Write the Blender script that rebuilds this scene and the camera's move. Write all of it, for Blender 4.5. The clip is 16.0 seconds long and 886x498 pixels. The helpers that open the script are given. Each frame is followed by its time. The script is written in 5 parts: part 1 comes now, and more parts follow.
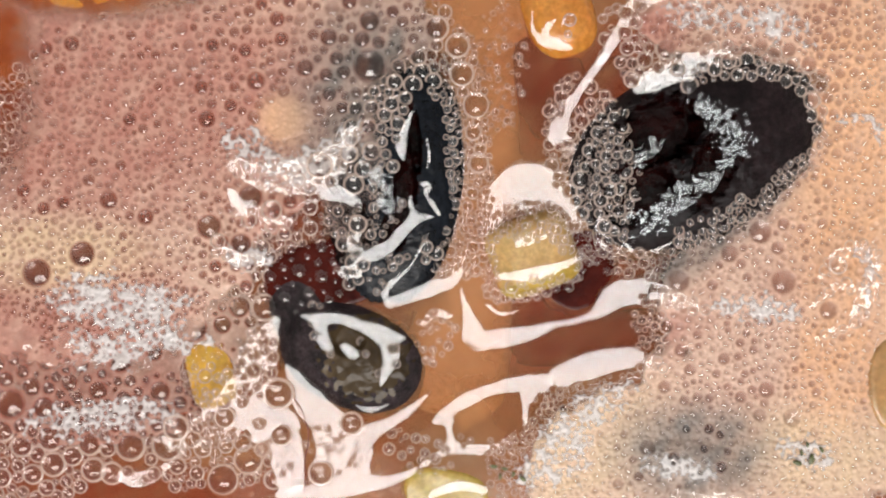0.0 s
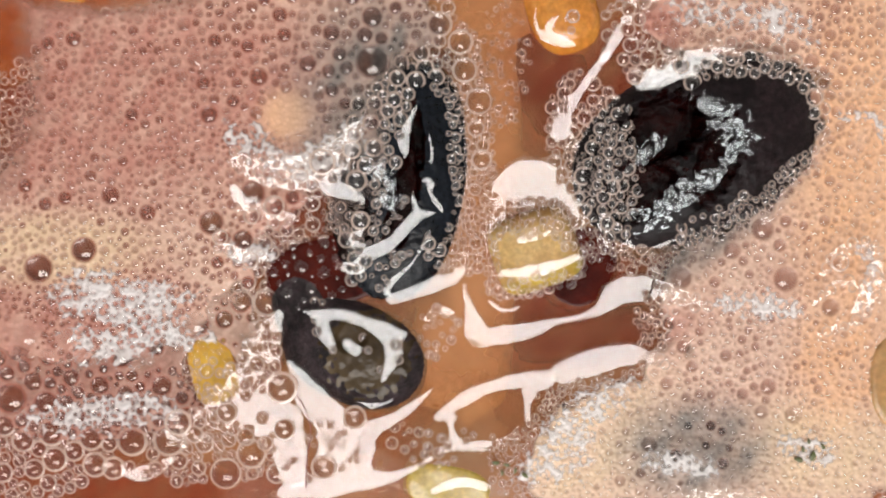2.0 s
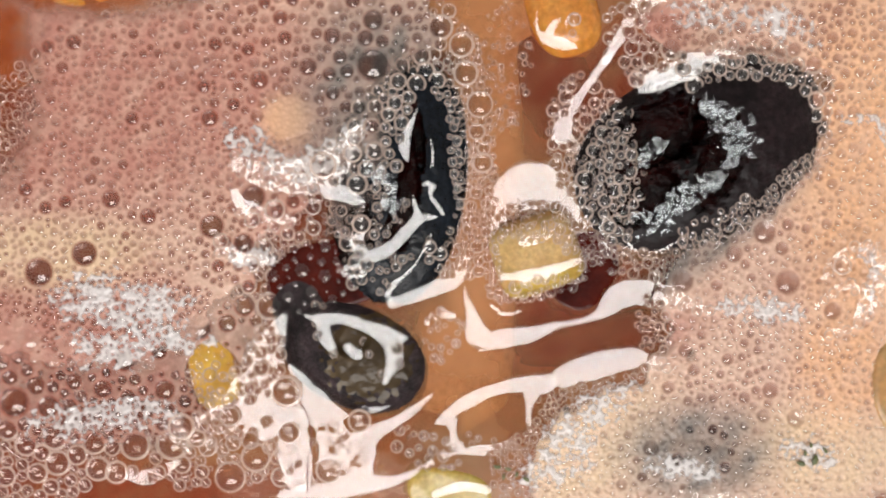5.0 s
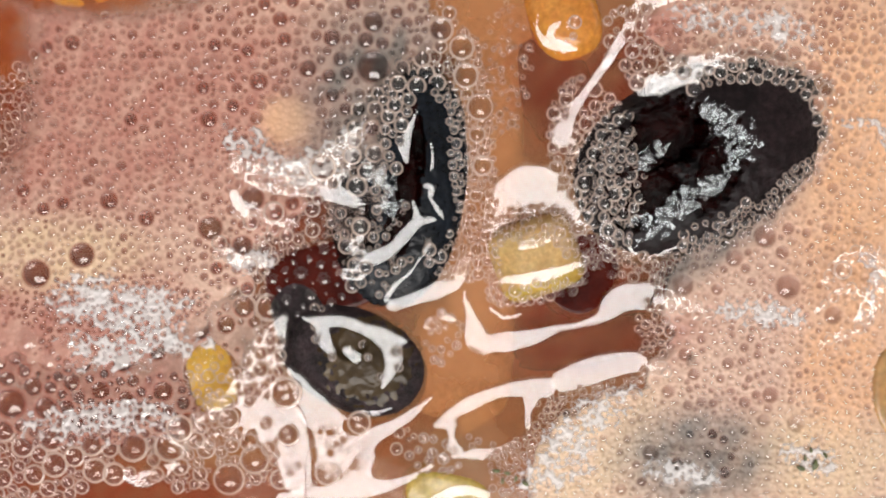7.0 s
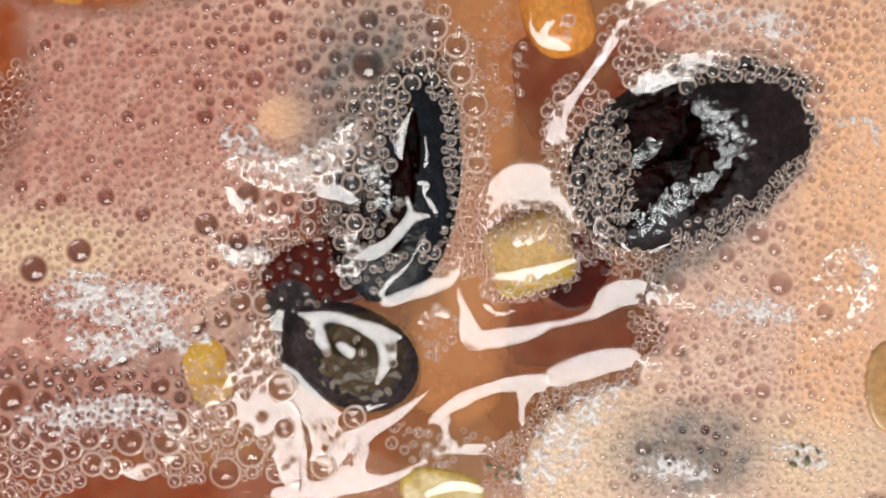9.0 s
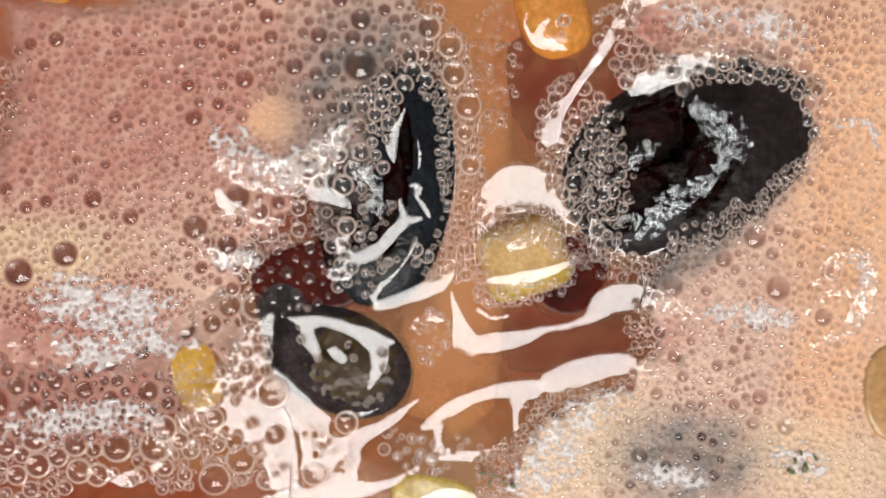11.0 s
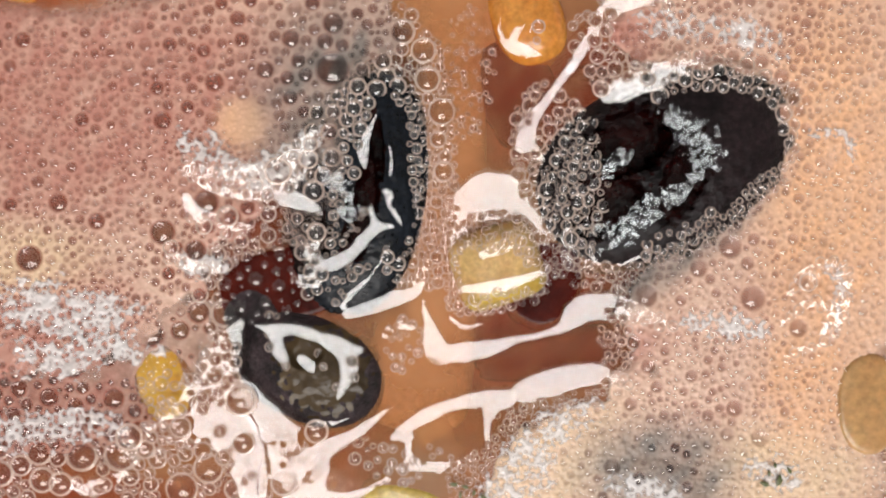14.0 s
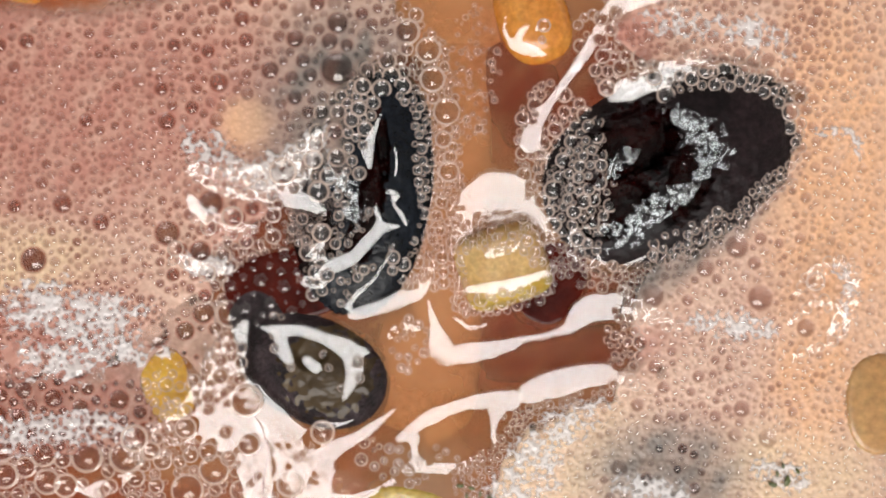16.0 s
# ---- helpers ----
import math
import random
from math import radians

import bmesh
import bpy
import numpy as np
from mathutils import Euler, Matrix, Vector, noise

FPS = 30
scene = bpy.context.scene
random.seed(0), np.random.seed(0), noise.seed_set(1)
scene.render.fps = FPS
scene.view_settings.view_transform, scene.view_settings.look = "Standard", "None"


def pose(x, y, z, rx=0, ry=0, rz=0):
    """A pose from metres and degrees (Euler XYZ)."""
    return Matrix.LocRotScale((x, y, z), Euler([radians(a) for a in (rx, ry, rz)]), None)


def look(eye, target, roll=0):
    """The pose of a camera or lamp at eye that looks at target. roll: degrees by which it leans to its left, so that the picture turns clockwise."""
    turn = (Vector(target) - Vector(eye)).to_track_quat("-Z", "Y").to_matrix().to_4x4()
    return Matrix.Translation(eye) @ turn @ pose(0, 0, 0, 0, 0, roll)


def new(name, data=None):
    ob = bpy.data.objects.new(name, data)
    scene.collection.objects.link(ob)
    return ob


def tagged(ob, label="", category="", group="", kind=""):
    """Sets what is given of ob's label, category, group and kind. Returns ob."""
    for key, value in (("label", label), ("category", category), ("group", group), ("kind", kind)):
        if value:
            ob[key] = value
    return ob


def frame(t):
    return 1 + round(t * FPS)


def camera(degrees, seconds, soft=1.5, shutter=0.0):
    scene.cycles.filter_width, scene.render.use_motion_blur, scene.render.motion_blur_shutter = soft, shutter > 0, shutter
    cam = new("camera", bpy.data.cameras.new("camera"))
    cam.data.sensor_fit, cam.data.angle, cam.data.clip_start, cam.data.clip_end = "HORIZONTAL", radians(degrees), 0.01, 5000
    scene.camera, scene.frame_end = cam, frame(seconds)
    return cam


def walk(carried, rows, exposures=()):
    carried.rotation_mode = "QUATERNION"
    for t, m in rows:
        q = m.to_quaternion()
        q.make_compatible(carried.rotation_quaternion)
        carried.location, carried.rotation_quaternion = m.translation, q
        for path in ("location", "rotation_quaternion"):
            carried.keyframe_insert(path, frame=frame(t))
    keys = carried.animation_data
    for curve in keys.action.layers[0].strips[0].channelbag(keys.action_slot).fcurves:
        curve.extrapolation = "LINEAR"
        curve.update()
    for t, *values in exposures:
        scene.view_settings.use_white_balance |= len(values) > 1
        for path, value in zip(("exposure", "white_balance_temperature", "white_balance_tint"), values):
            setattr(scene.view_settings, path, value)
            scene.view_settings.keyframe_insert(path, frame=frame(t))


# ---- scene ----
MM = 0.001  # the soup is laid out in millimetres on its surface: x east, y north, z up from the broth

# ---- camera ----
cam = camera(60, 16.0, soft=2.2)
walk(cam, [
    (0.0, pose(-0.00000, -0.00000, 0.06790, -0.035, -0.027, -0.001)),
    (0.5, pose(-0.00021, 0.00024, 0.06795, -0.288, -0.122, 0.045)),
    (1.0, pose(-0.00045, -0.00023, 0.06786, -0.030, -0.264, 0.176)),
    (1.5, pose(-0.00033, 0.00009, 0.06791, -0.346, -0.105, 0.007)),
    (2.0, pose(-0.00044, -0.00005, 0.06787, -0.260, -0.211, 0.116)),
    (2.5, pose(-0.00027, 0.00013, 0.06790, -0.305, -0.031, 0.034)),
    (3.0, pose(-0.00050, 0.00028, 0.06783, -0.377, -0.141, 0.143)),
    (3.5, pose(-0.00047, -0.00004, 0.06775, -0.238, -0.140, 0.151)),
    (4.0, pose(-0.00052, 0.00004, 0.06772, -0.317, -0.188, 0.068)),
    (6.5, pose(-0.00030, 0.00059, 0.06761, -0.289, -0.035, 0.173)),
    (7.0, pose(-0.00061, 0.00029, 0.06745, -0.072, -0.308, 0.282)),
    (7.5, pose(-0.00034, 0.00034, 0.06765, -0.200, -0.074, 0.218)),
    (8.0, pose(-0.00035, 0.00019, 0.06763, -0.094, -0.101, 0.283)),
    (8.5, pose(-0.00036, 0.00002, 0.06775, -0.048, -0.185, 0.311)),
    (9.0, pose(0.00009, -0.00016, 0.06789, 0.047, -0.140, 0.384)),
    (11.5, pose(0.00046, 0.00017, 0.06666, 0.065, -0.535, 0.501)),
    (12.0, pose(0.00095, -0.00037, 0.06683, 0.174, -0.574, 0.568)),
    (12.5, pose(0.00116, -0.00023, 0.06693, 0.122, -0.694, 0.629)),
    (13.0, pose(0.00139, -0.00021, 0.06666, 0.167, -0.860, 0.799)),
    (13.5, pose(0.00191, -0.00008, 0.06652, 0.283, -0.911, 0.857)),
    (14.0, pose(0.00196, 0.00043, 0.06592, 0.376, -1.133, 0.898)),
    (14.5, pose(0.00179, 0.00039, 0.06567, 0.502, -1.103, 0.851)),
    (15.0, pose(0.00147, 0.00055, 0.06563, 0.607, -1.108, 0.831)),
    (15.5, pose(0.00133, 0.00053, 0.06544, 0.616, -1.095, 0.778)),
    (16.0, pose(0.00162, 0.00027, 0.06564, 0.537, -1.025, 0.739)),
])

# ---- light ----
world = bpy.data.worlds.new("world")
scene.world = world
world.use_nodes = True
wn = world.node_tree
sky = wn.nodes.new("ShaderNodeTexSky")
sky.sky_type, sky.sun_disc, sky.sun_elevation, sky.sun_rotation = "NISHITA", False, radians(40), radians(180)
wn.links.new(sky.outputs[0], wn.nodes["Background"].inputs[0])
wn.nodes["Background"].inputs[1].default_value = 0.1

WIN_Y, WIN_W, WIN_Z0, WIN_Z1 = -0.33, 0.62, 0.27, 1.22  # the window beside the worktop
lamp = bpy.data.lights.new("window_light", "AREA")
lamp.shape, lamp.size, lamp.size_y = "RECTANGLE", WIN_W, WIN_Z1 - WIN_Z0
lamp.energy, lamp.color = 14.7, (1.0, 0.968, 0.930)
new("window_light", lamp).matrix_world = look((0, WIN_Y - 0.09, (WIN_Z0 + WIN_Z1) / 2), (0, 1, (WIN_Z0 + WIN_Z1) / 2))
scene.view_settings.exposure = 0.0


# ---- materials ----
def shader(name):
    m = bpy.data.materials.new(name)
    m.use_nodes = True
    t = m.node_tree
    for n in list(t.nodes):
        if n.type != "OUTPUT_MATERIAL":
            t.nodes.remove(n)
    return m, t, t.nodes["Material Output"]


def noise_node(t, scale, detail=4.0, rough=0.6, distort=0.0):
    """Noise in object space; scale in waves a millimetre."""
    co = t.nodes.new("ShaderNodeTexCoord")
    n = t.nodes.new("ShaderNodeTexNoise")
    n.inputs["Scale"].default_value = scale / MM
    n.inputs["Detail"].default_value = detail
    n.inputs["Roughness"].default_value = rough
    n.inputs["Distortion"].default_value = distort
    t.links.new(co.outputs["Object"], n.inputs["Vector"])
    return n


def ramp(t, fac, stops):
    r = t.nodes.new("ShaderNodeValToRGB")
    el = r.color_ramp.elements
    while len(el) < len(stops):
        el.new(0.5)
    for e, (at, colour) in zip(el, stops):
        e.position, e.color = at, (*colour, 1)
    t.links.new(fac, r.inputs[0])
    return r.outputs[0]


def mixed(t, fac, a, b, mode="MIX"):
    n = t.nodes.new("ShaderNodeMix")
    n.data_type, n.blend_type = "RGBA", mode
    for socket, value in ((n.inputs[0], fac), (n.inputs[6], a), (n.inputs[7], b)):
        if isinstance(value, (int, float)):
            socket.default_value = value
        elif isinstance(value, tuple):
            socket.default_value = (*value, 1)
        else:
            t.links.new(value, socket)
    return n.outputs[2]


def bumped(t, height, distance, strength=1.0):
    b = t.nodes.new("ShaderNodeBump")
    b.inputs["Strength"].default_value, b.inputs["Distance"].default_value = strength, distance * MM
    t.links.new(height, b.inputs["Height"])
    return b.outputs[0]


def attribute(t, name):
    a = t.nodes.new("ShaderNodeAttribute")
    a.attribute_name = name
    return a.outputs["Fac"]


def solid(name, dark, light, scale=0.5, rough=0.35, coat=0.0, bump=0.05, bump_scale=3.0, subsurface=0.0, ior=1.5, grain=0.3):
    """A plain wet or dry solid: two tones at a large and a fine scale, and fine relief."""
    m, t, out = shader(name)
    b = t.nodes.new("ShaderNodeBsdfPrincipled")
    big, fine = noise_node(t, scale, 3), noise_node(t, bump_scale, 5, 0.65)
    tone = ramp(t, big.outputs[0], [(0.3, dark), (0.7, light)])
    speck = ramp(t, fine.outputs[0], [(0.25, (1 - 1.3 * grain,) * 3), (0.75, (1 + 0.5 * grain,) * 3)])
    t.links.new(mixed(t, 1.0, tone, speck, "MULTIPLY"), b.inputs["Base Color"])
    t.links.new(bumped(t, fine.outputs[0], bump), b.inputs["Normal"])
    b.inputs["Roughness"].default_value, b.inputs["IOR"].default_value = rough, ior
    b.inputs["Coat Weight"].default_value, b.inputs["Coat Roughness"].default_value = coat, 0.06
    if subsurface:
        b.inputs["Subsurface Weight"].default_value, b.inputs["Subsurface Scale"].default_value = subsurface, 0.6 * MM
    t.links.new(b.outputs[0], out.inputs[0])
    return m


def calc(t, op, a, b):
    n = t.nodes.new("ShaderNodeMath")
    n.operation = op
    for socket, value in zip(n.inputs, (a, b)):
        if isinstance(value, (int, float)):
            socket.default_value = value
        else:
            t.links.new(value, socket)
    return n.outputs[0]


def gloss_share(t, ior, normal=None):
    """How much a thin film mirrors, the same from both of its sides."""
    w = t.nodes.new("ShaderNodeLayerWeight")
    w.inputs["Blend"].default_value = 0.5
    if normal is not None:
        t.links.new(normal, w.inputs["Normal"])
    f0 = ((ior - 1) / (ior + 1)) ** 2
    return calc(t, "ADD", calc(t, "MULTIPLY", calc(t, "POWER", w.outputs["Facing"], 5.0), 1 - f0), f0)


def clear_film(name, ior, tint, rough=0.02, ripple=0.0, ripple_scale=0.5):
    """A thin wet film: gloss by its refraction, otherwise clear."""
    m, t, out = shader(name)
    glossy, clear, mix = (t.nodes.new("ShaderNode" + k) for k in ("BsdfGlossy", "BsdfTransparent", "MixShader"))
    n = None
    glossy.inputs["Roughness"].default_value = rough
    clear.inputs[0].default_value = (*tint, 1)
    if ripple:
        n = bumped(t, noise_node(t, ripple_scale, 3).outputs[0], ripple)
        t.links.new(n, glossy.inputs["Normal"])
    t.links.new(gloss_share(t, ior, n), mix.inputs[0])
    t.links.new(clear.outputs[0], mix.inputs[1])
    t.links.new(glossy.outputs[0], mix.inputs[2])
    t.links.new(mix.outputs[0], out.inputs[0])
    return m


def froth_material(name, cells, patches, colour):
    """White froth with window glints painted into its colour, torn to lace between the bubbles and thinning out at its
    edge.
    """
    m, t, out = shader(name)
    b, clear, mix = (t.nodes.new("ShaderNode" + k) for k in ("BsdfPrincipled", "BsdfTransparent", "MixShader"))
    cell, co = t.nodes.new("ShaderNodeTexVoronoi"), t.nodes.new("ShaderNodeTexCoord")
    t.links.new(co.outputs["Object"], cell.inputs["Vector"])
    cell.inputs["Scale"].default_value = cells / MM
    b.inputs["Base Color"].default_value = (*colour, 1)
    b.inputs["Roughness"].default_value = 0.25
    t.links.new(bumped(t, cell.outputs["Distance"], 0.25), b.inputs["Normal"])
    add = t.nodes.new("ShaderNodeMath")
    add.operation = "MULTIPLY_ADD"
    t.links.new(cell.outputs["Distance"], add.inputs[0])
    add.inputs[1].default_value = 0.45
    t.links.new(noise_node(t, patches, 5, 0.65, 0.5).outputs[0], add.inputs[2])
    total = t.nodes.new("ShaderNodeMath")
    total.operation = "ADD"
    t.links.new(add.outputs[0], total.inputs[0])
    t.links.new(attribute(t, "thickness"), total.inputs[1])
    t.links.new(ramp(t, total.outputs[0], [(0.78, (0, 0, 0)), (1.0, (0.74, 0.74, 0.74))]), mix.inputs[0])
    t.links.new(clear.outputs[0], mix.inputs[1])
    t.links.new(b.outputs[0], mix.inputs[2])
    t.links.new(mix.outputs[0], out.inputs[0])
    return m


def broth_material():
    """Cloudy orange broth: partly clear, partly milky, with a glossy oily top."""
    m, t, out = shader("broth")
    glossy, clear, milk, body, mix = (t.nodes.new("ShaderNode" + k) for k in (
        "BsdfGlossy", "BsdfTransparent", "BsdfDiffuse", "MixShader", "MixShader"))
    glossy.inputs["Roughness"].default_value = 0.03
    clear.inputs[0].default_value = (0.96, 0.72, 0.5, 1)
    tone = ramp(t, noise_node(t, 0.12, 3, 0.5, 0.4).outputs[0], [(0.3, (0.37, 0.15, 0.06)), (0.5, (0.52, 0.26, 0.12)), (0.72, (0.60, 0.34, 0.17))])
    red = mixed(t, attribute(t, "tomato"), tone, (0.28, 0.042, 0.020))
    red = mixed(t, attribute(t, "peach"), red, (0.56, 0.22, 0.12))
    cloud = noise_node(t, 0.5, 5, 0.6)
    clouded = mixed(t, 0.22, red, ramp(t, cloud.outputs[0], [(0.3, (0.26, 0.09, 0.03)), (0.7, (0.50, 0.24, 0.11))]))
    t.links.new(mixed(t, attribute(t, "olive"), clouded, (0.022, 0.016, 0.015)), milk.inputs[0])
    body.inputs[0].default_value = 0.5
    n = bumped(t, noise_node(t, 0.35, 2).outputs[0], 0.05)
    t.links.new(n, glossy.inputs["Normal"])
    t.links.new(clear.outputs[0], body.inputs[1])
    t.links.new(milk.outputs[0], body.inputs[2])
    t.links.new(gloss_share(t, 1.36), mix.inputs[0])
    t.links.new(body.outputs[0], mix.inputs[1])
    t.links.new(glossy.outputs[0], mix.inputs[2])
    t.links.new(mix.outputs[0], out.inputs[0])
    return m


def foam_material():
    """Wet foam of bubbles too fine to see, stained by what cooks beneath it."""
    m, t, out = shader("foam")
    b = t.nodes.new("ShaderNodeBsdfPrincipled")
    cell = t.nodes.new("ShaderNodeTexVoronoi")
    co = t.nodes.new("ShaderNodeTexCoord")
    t.links.new(co.outputs["Object"], cell.inputs["Vector"])
    cell.inputs["Scale"].default_value = 2.3 / MM
    tone = ramp(t, noise_node(t, 0.16, 4).outputs[0], [(0.3, (0.66, 0.42, 0.32)), (0.7, (0.80, 0.58, 0.45))])
    tone = mixed(t, attribute(t, "tomato"), tone, (0.53, 0.25, 0.195))
    tone = mixed(t, attribute(t, "cream"), tone, (0.80, 0.59, 0.39))
    tone = mixed(t, attribute(t, "carrot"), tone, (0.86, 0.51, 0.30))
    tone = mixed(t, attribute(t, "olive"), tone, (0.26, 0.225, 0.20))
    # broth lit by scatter under the bubble holes, painted into the foam's colour
    hole_glow_tone = mixed(t, attribute(t, "olive"), (0.40, 0.105, 0.062), (0.11, 0.085, 0.075))
    tone = mixed(t, attribute(t, "thin"), tone, hole_glow_tone)
    # shade in the creases between fine cells, multiplied into the base colour
    crease_shade = ramp(t, cell.outputs["Distance"], [(0.0, (1.04, 1.04, 1.04)), (0.55, (0.88, 0.86, 0.86))])
    t.links.new(mixed(t, 1.0, tone, crease_shade, "MULTIPLY"), b.inputs["Base Color"])
    t.links.new(bumped(t, cell.outputs["Distance"], -0.10, 0.8), b.inputs["Normal"])
    b.inputs["Roughness"].default_value, b.inputs["IOR"].default_value = 0.32, 1.45
    clear, mix = t.nodes.new("ShaderNodeBsdfTransparent"), t.nodes.new("ShaderNodeMixShader")
    holes = ramp(t, attribute(t, "thin"), [(0.0, (0, 0, 0)), (0.9, (0.40,) * 3), (1.0, (0.85,) * 3)])
    torn = calc(t, "ADD", attribute(t, "edge"), calc(t, "MULTIPLY", calc(t, "SUBTRACT", noise_node(t, 0.6, 4, 0.6).outputs[0], 0.5), 0.7))
    gone = ramp(t, torn, [(0.25, (0, 0, 0)), (0.9, (1, 1, 1))])
    t.links.new(calc(t, "MAXIMUM", holes, gone), mix.inputs[0])
    t.links.new(b.outputs[0], mix.inputs[1])
    t.links.new(clear.outputs[0], mix.inputs[2])
    t.links.new(mix.outputs[0], out.inputs[0])
    return m


def rim_material(name, least, most):
    """The wet rim of a bubble: a milky, half clear meniscus with a sharp gloss."""
    m, t, out = shader(name)
    milk, clear, glossy, body, mix = (t.nodes.new("ShaderNode" + k) for k in ("BsdfDiffuse", "BsdfTransparent", "BsdfGlossy", "MixShader", "MixShader"))
    t.links.new(ramp(t, noise_node(t, 0.3, 3).outputs[0], [(0.3, (0.88, 0.64, 0.52)), (0.7, (0.95, 0.79, 0.69))]), milk.inputs[0])
    glossy.inputs["Roughness"].default_value = 0.08
    t.links.new(ramp(t, noise_node(t, 0.9, 4, 0.7).outputs[0], [(0.35, (least,) * 3), (0.65, (most,) * 3)]), body.inputs[0])
    t.links.new(clear.outputs[0], body.inputs[1])
    t.links.new(milk.outputs[0], body.inputs[2])
    t.links.new(gloss_share(t, 1.8), mix.inputs[0])
    t.links.new(body.outputs[0], mix.inputs[1])
    t.links.new(glossy.outputs[0], mix.inputs[2])
    t.links.new(mix.outputs[0], out.inputs[0])
    return m


def flesh_glint_material():
    """Glints on torn wet flesh: an added lumpy film that glitters, with a little pale diffuse to whiten them, thinning
    out at its edge.
    """
    m, t, out = shader("flesh_glint_film")
    glint_white, clear, glossy, body, wet, mix = (t.nodes.new("ShaderNode" + k) for k in ("BsdfDiffuse", "BsdfTransparent", "BsdfGlossy", "MixShader", "MixShader", "MixShader"))
    fine, big = noise_node(t, 2.0, 3, 0.6, 0.8), noise_node(t, 0.9, 4, 0.65, 0.6)
    n = bumped(t, calc(t, "ADD", fine.outputs[0], big.outputs[0]), 0.13)
    glint_white.inputs[0].default_value = (0.34, 0.38, 0.40, 1)
    glossy.inputs["Roughness"].default_value = 0.10
    glossy.inputs["Color"].default_value = (0.90, 0.97, 1.0, 1)
    for node in (glint_white, glossy):
        t.links.new(n, node.inputs["Normal"])
    t.links.new(ramp(t, fine.outputs[0], [(0.5, (0, 0, 0)), (0.75, (0.35,) * 3)]), body.inputs[0])
    t.links.new(clear.outputs[0], body.inputs[1])
    t.links.new(glint_white.outputs[0], body.inputs[2])
    t.links.new(gloss_share(t, 2.0, n), wet.inputs[0])
    t.links.new(body.outputs[0], wet.inputs[1])
    t.links.new(glossy.outputs[0], wet.inputs[2])
    shreds = calc(t, "ADD", calc(t, "ADD", calc(t, "MULTIPLY", fine.outputs[0], 1.5), big.outputs[0]), attribute(t, "thickness"))
    t.links.new(ramp(t, calc(t, "MULTIPLY", shreds, 0.5), [(0.615, (0, 0, 0)), (0.66, (1, 1, 1))]), mix.inputs[0])
    t.links.new(clear.outputs[0], mix.inputs[1])
    t.links.new(wet.outputs[0], mix.inputs[2])
    t.links.new(mix.outputs[0], out.inputs[0])
    return m


BROTH = broth_material()
FOAM = foam_material()
FILM = clear_film("liquid_film", 1.92, (0.99, 0.97, 0.95), 0.05)
# the near-white colour stands for window glints on fine bubbles
FROTH_GLINT = froth_material("froth_glint_white", 1.9, 0.7, (0.90, 0.86, 0.85))
FLESH_GLINT = flesh_glint_material()
BUBBLE = clear_film("bubble_film", 1.80, (0.985, 0.97, 0.96), 0.03)
COLLAR = rim_material("bubble_collar", 0.28, 0.62)
FOAM_RIM = rim_material("foam_bubble_collar", 0.35, 0.7)
OLIVE_SKIN = solid("olive_skin", (0.0030, 0.0018, 0.0022), (0.0250, 0.0142, 0.0160), 0.22, 0.30, 0.0, 0.09, 2.2, ior=1.27, grain=0.65)
# black skin with the sky's bluish reflection mixed into its colour
OLIVE_SKY_TINT = solid("olive_skin_sky_tint", (0.0030, 0.0036, 0.0052), (0.0120, 0.0150, 0.0215), 0.3, 0.26, 0.0, 0.06, 2.2, ior=1.30, grain=0.5)
OLIVE_GREY = solid("olive_cut_skin", (0.007, 0.0045, 0.005), (0.060, 0.038, 0.043), 0.7, 0.28, 0.0, 0.20, 3.5, ior=1.30, grain=0.8)
OLIVE_FLESH = solid("olive_flesh", (0.0008, 0.0003, 0.0003), (0.0125, 0.0012, 0.0010), 0.5, 0.14, 0.0, 0.14, 2.5, ior=1.2)
OLIVE_BROWN = solid("olive_inner_flesh", (0.028, 0.018, 0.010), (0.105, 0.072, 0.038), 0.25, 0.2, 0.0, 0.012, 1.2, ior=1.3, grain=0.15)
YELLOW = solid("yellow_pepper_flesh", (0.56, 0.34, 0.12), (0.70, 0.46, 0.19), 0.45, 0.22, 0.6, 0.05, 2.5, 0.3)
YELLOW_SIDE = solid("yellow_pepper_rim", (0.46, 0.30, 0.05), (0.56, 0.40, 0.09), 0.5, 0.25, 0.5, 0.03, 2.0, 0.3)
POTATO = solid("cooked_potato", (0.46, 0.24, 0.09), (0.56, 0.33, 0.14), 0.3, 0.3, 0.2, 0.03, 1.5, 0.3)
AMBER = solid("cooked_pepper_flesh", (0.54, 0.26, 0.015), (0.70, 0.42, 0.04), 0.35, 0.3, 0.3, 0.05, 1.5, 0.3)
CARROT = solid("carrot_flesh", (0.56, 0.19, 0.022), (0.68, 0.29, 0.05), 0.25, 0.25, 0.6, 0.04, 2.0, 0.3)
SAUSAGE = solid("sausage_flesh", (0.74, 0.46, 0.29), (0.84, 0.57, 0.38), 0.15, 0.4, 0.2, 0.03, 1.5, 0.2)
TOMATO = solid("tomato_skin", (0.032, 0.004, 0.003), (0.095, 0.012, 0.007), 0.3, 0.12, 0.0, 0.03, 1.0, ior=1.25)
THREAD = solid("tomato_thread", (0.20, 0.05, 0.045), (0.30, 0.10, 0.09), 0.5, 0.3, 0.0, 0.02, 2.0)
HERB = solid("herb_leaf", (0.08, 0.10, 0.03), (0.17, 0.18, 0.07), 1.0, 0.4, 0.2, 0.05, 3.0)
PAINT = solid("wall_paint", (0.62, 0.61, 0.60), (0.67, 0.66, 0.65), 0.002, 0.7, 0.0, 0.3, 0.05, grain=0.06)
MURK = solid("deep_broth", (0.26, 0.040, 0.018), (0.38, 0.09, 0.035), 0.15, 0.6, 0.0, 0.1, 0.8)
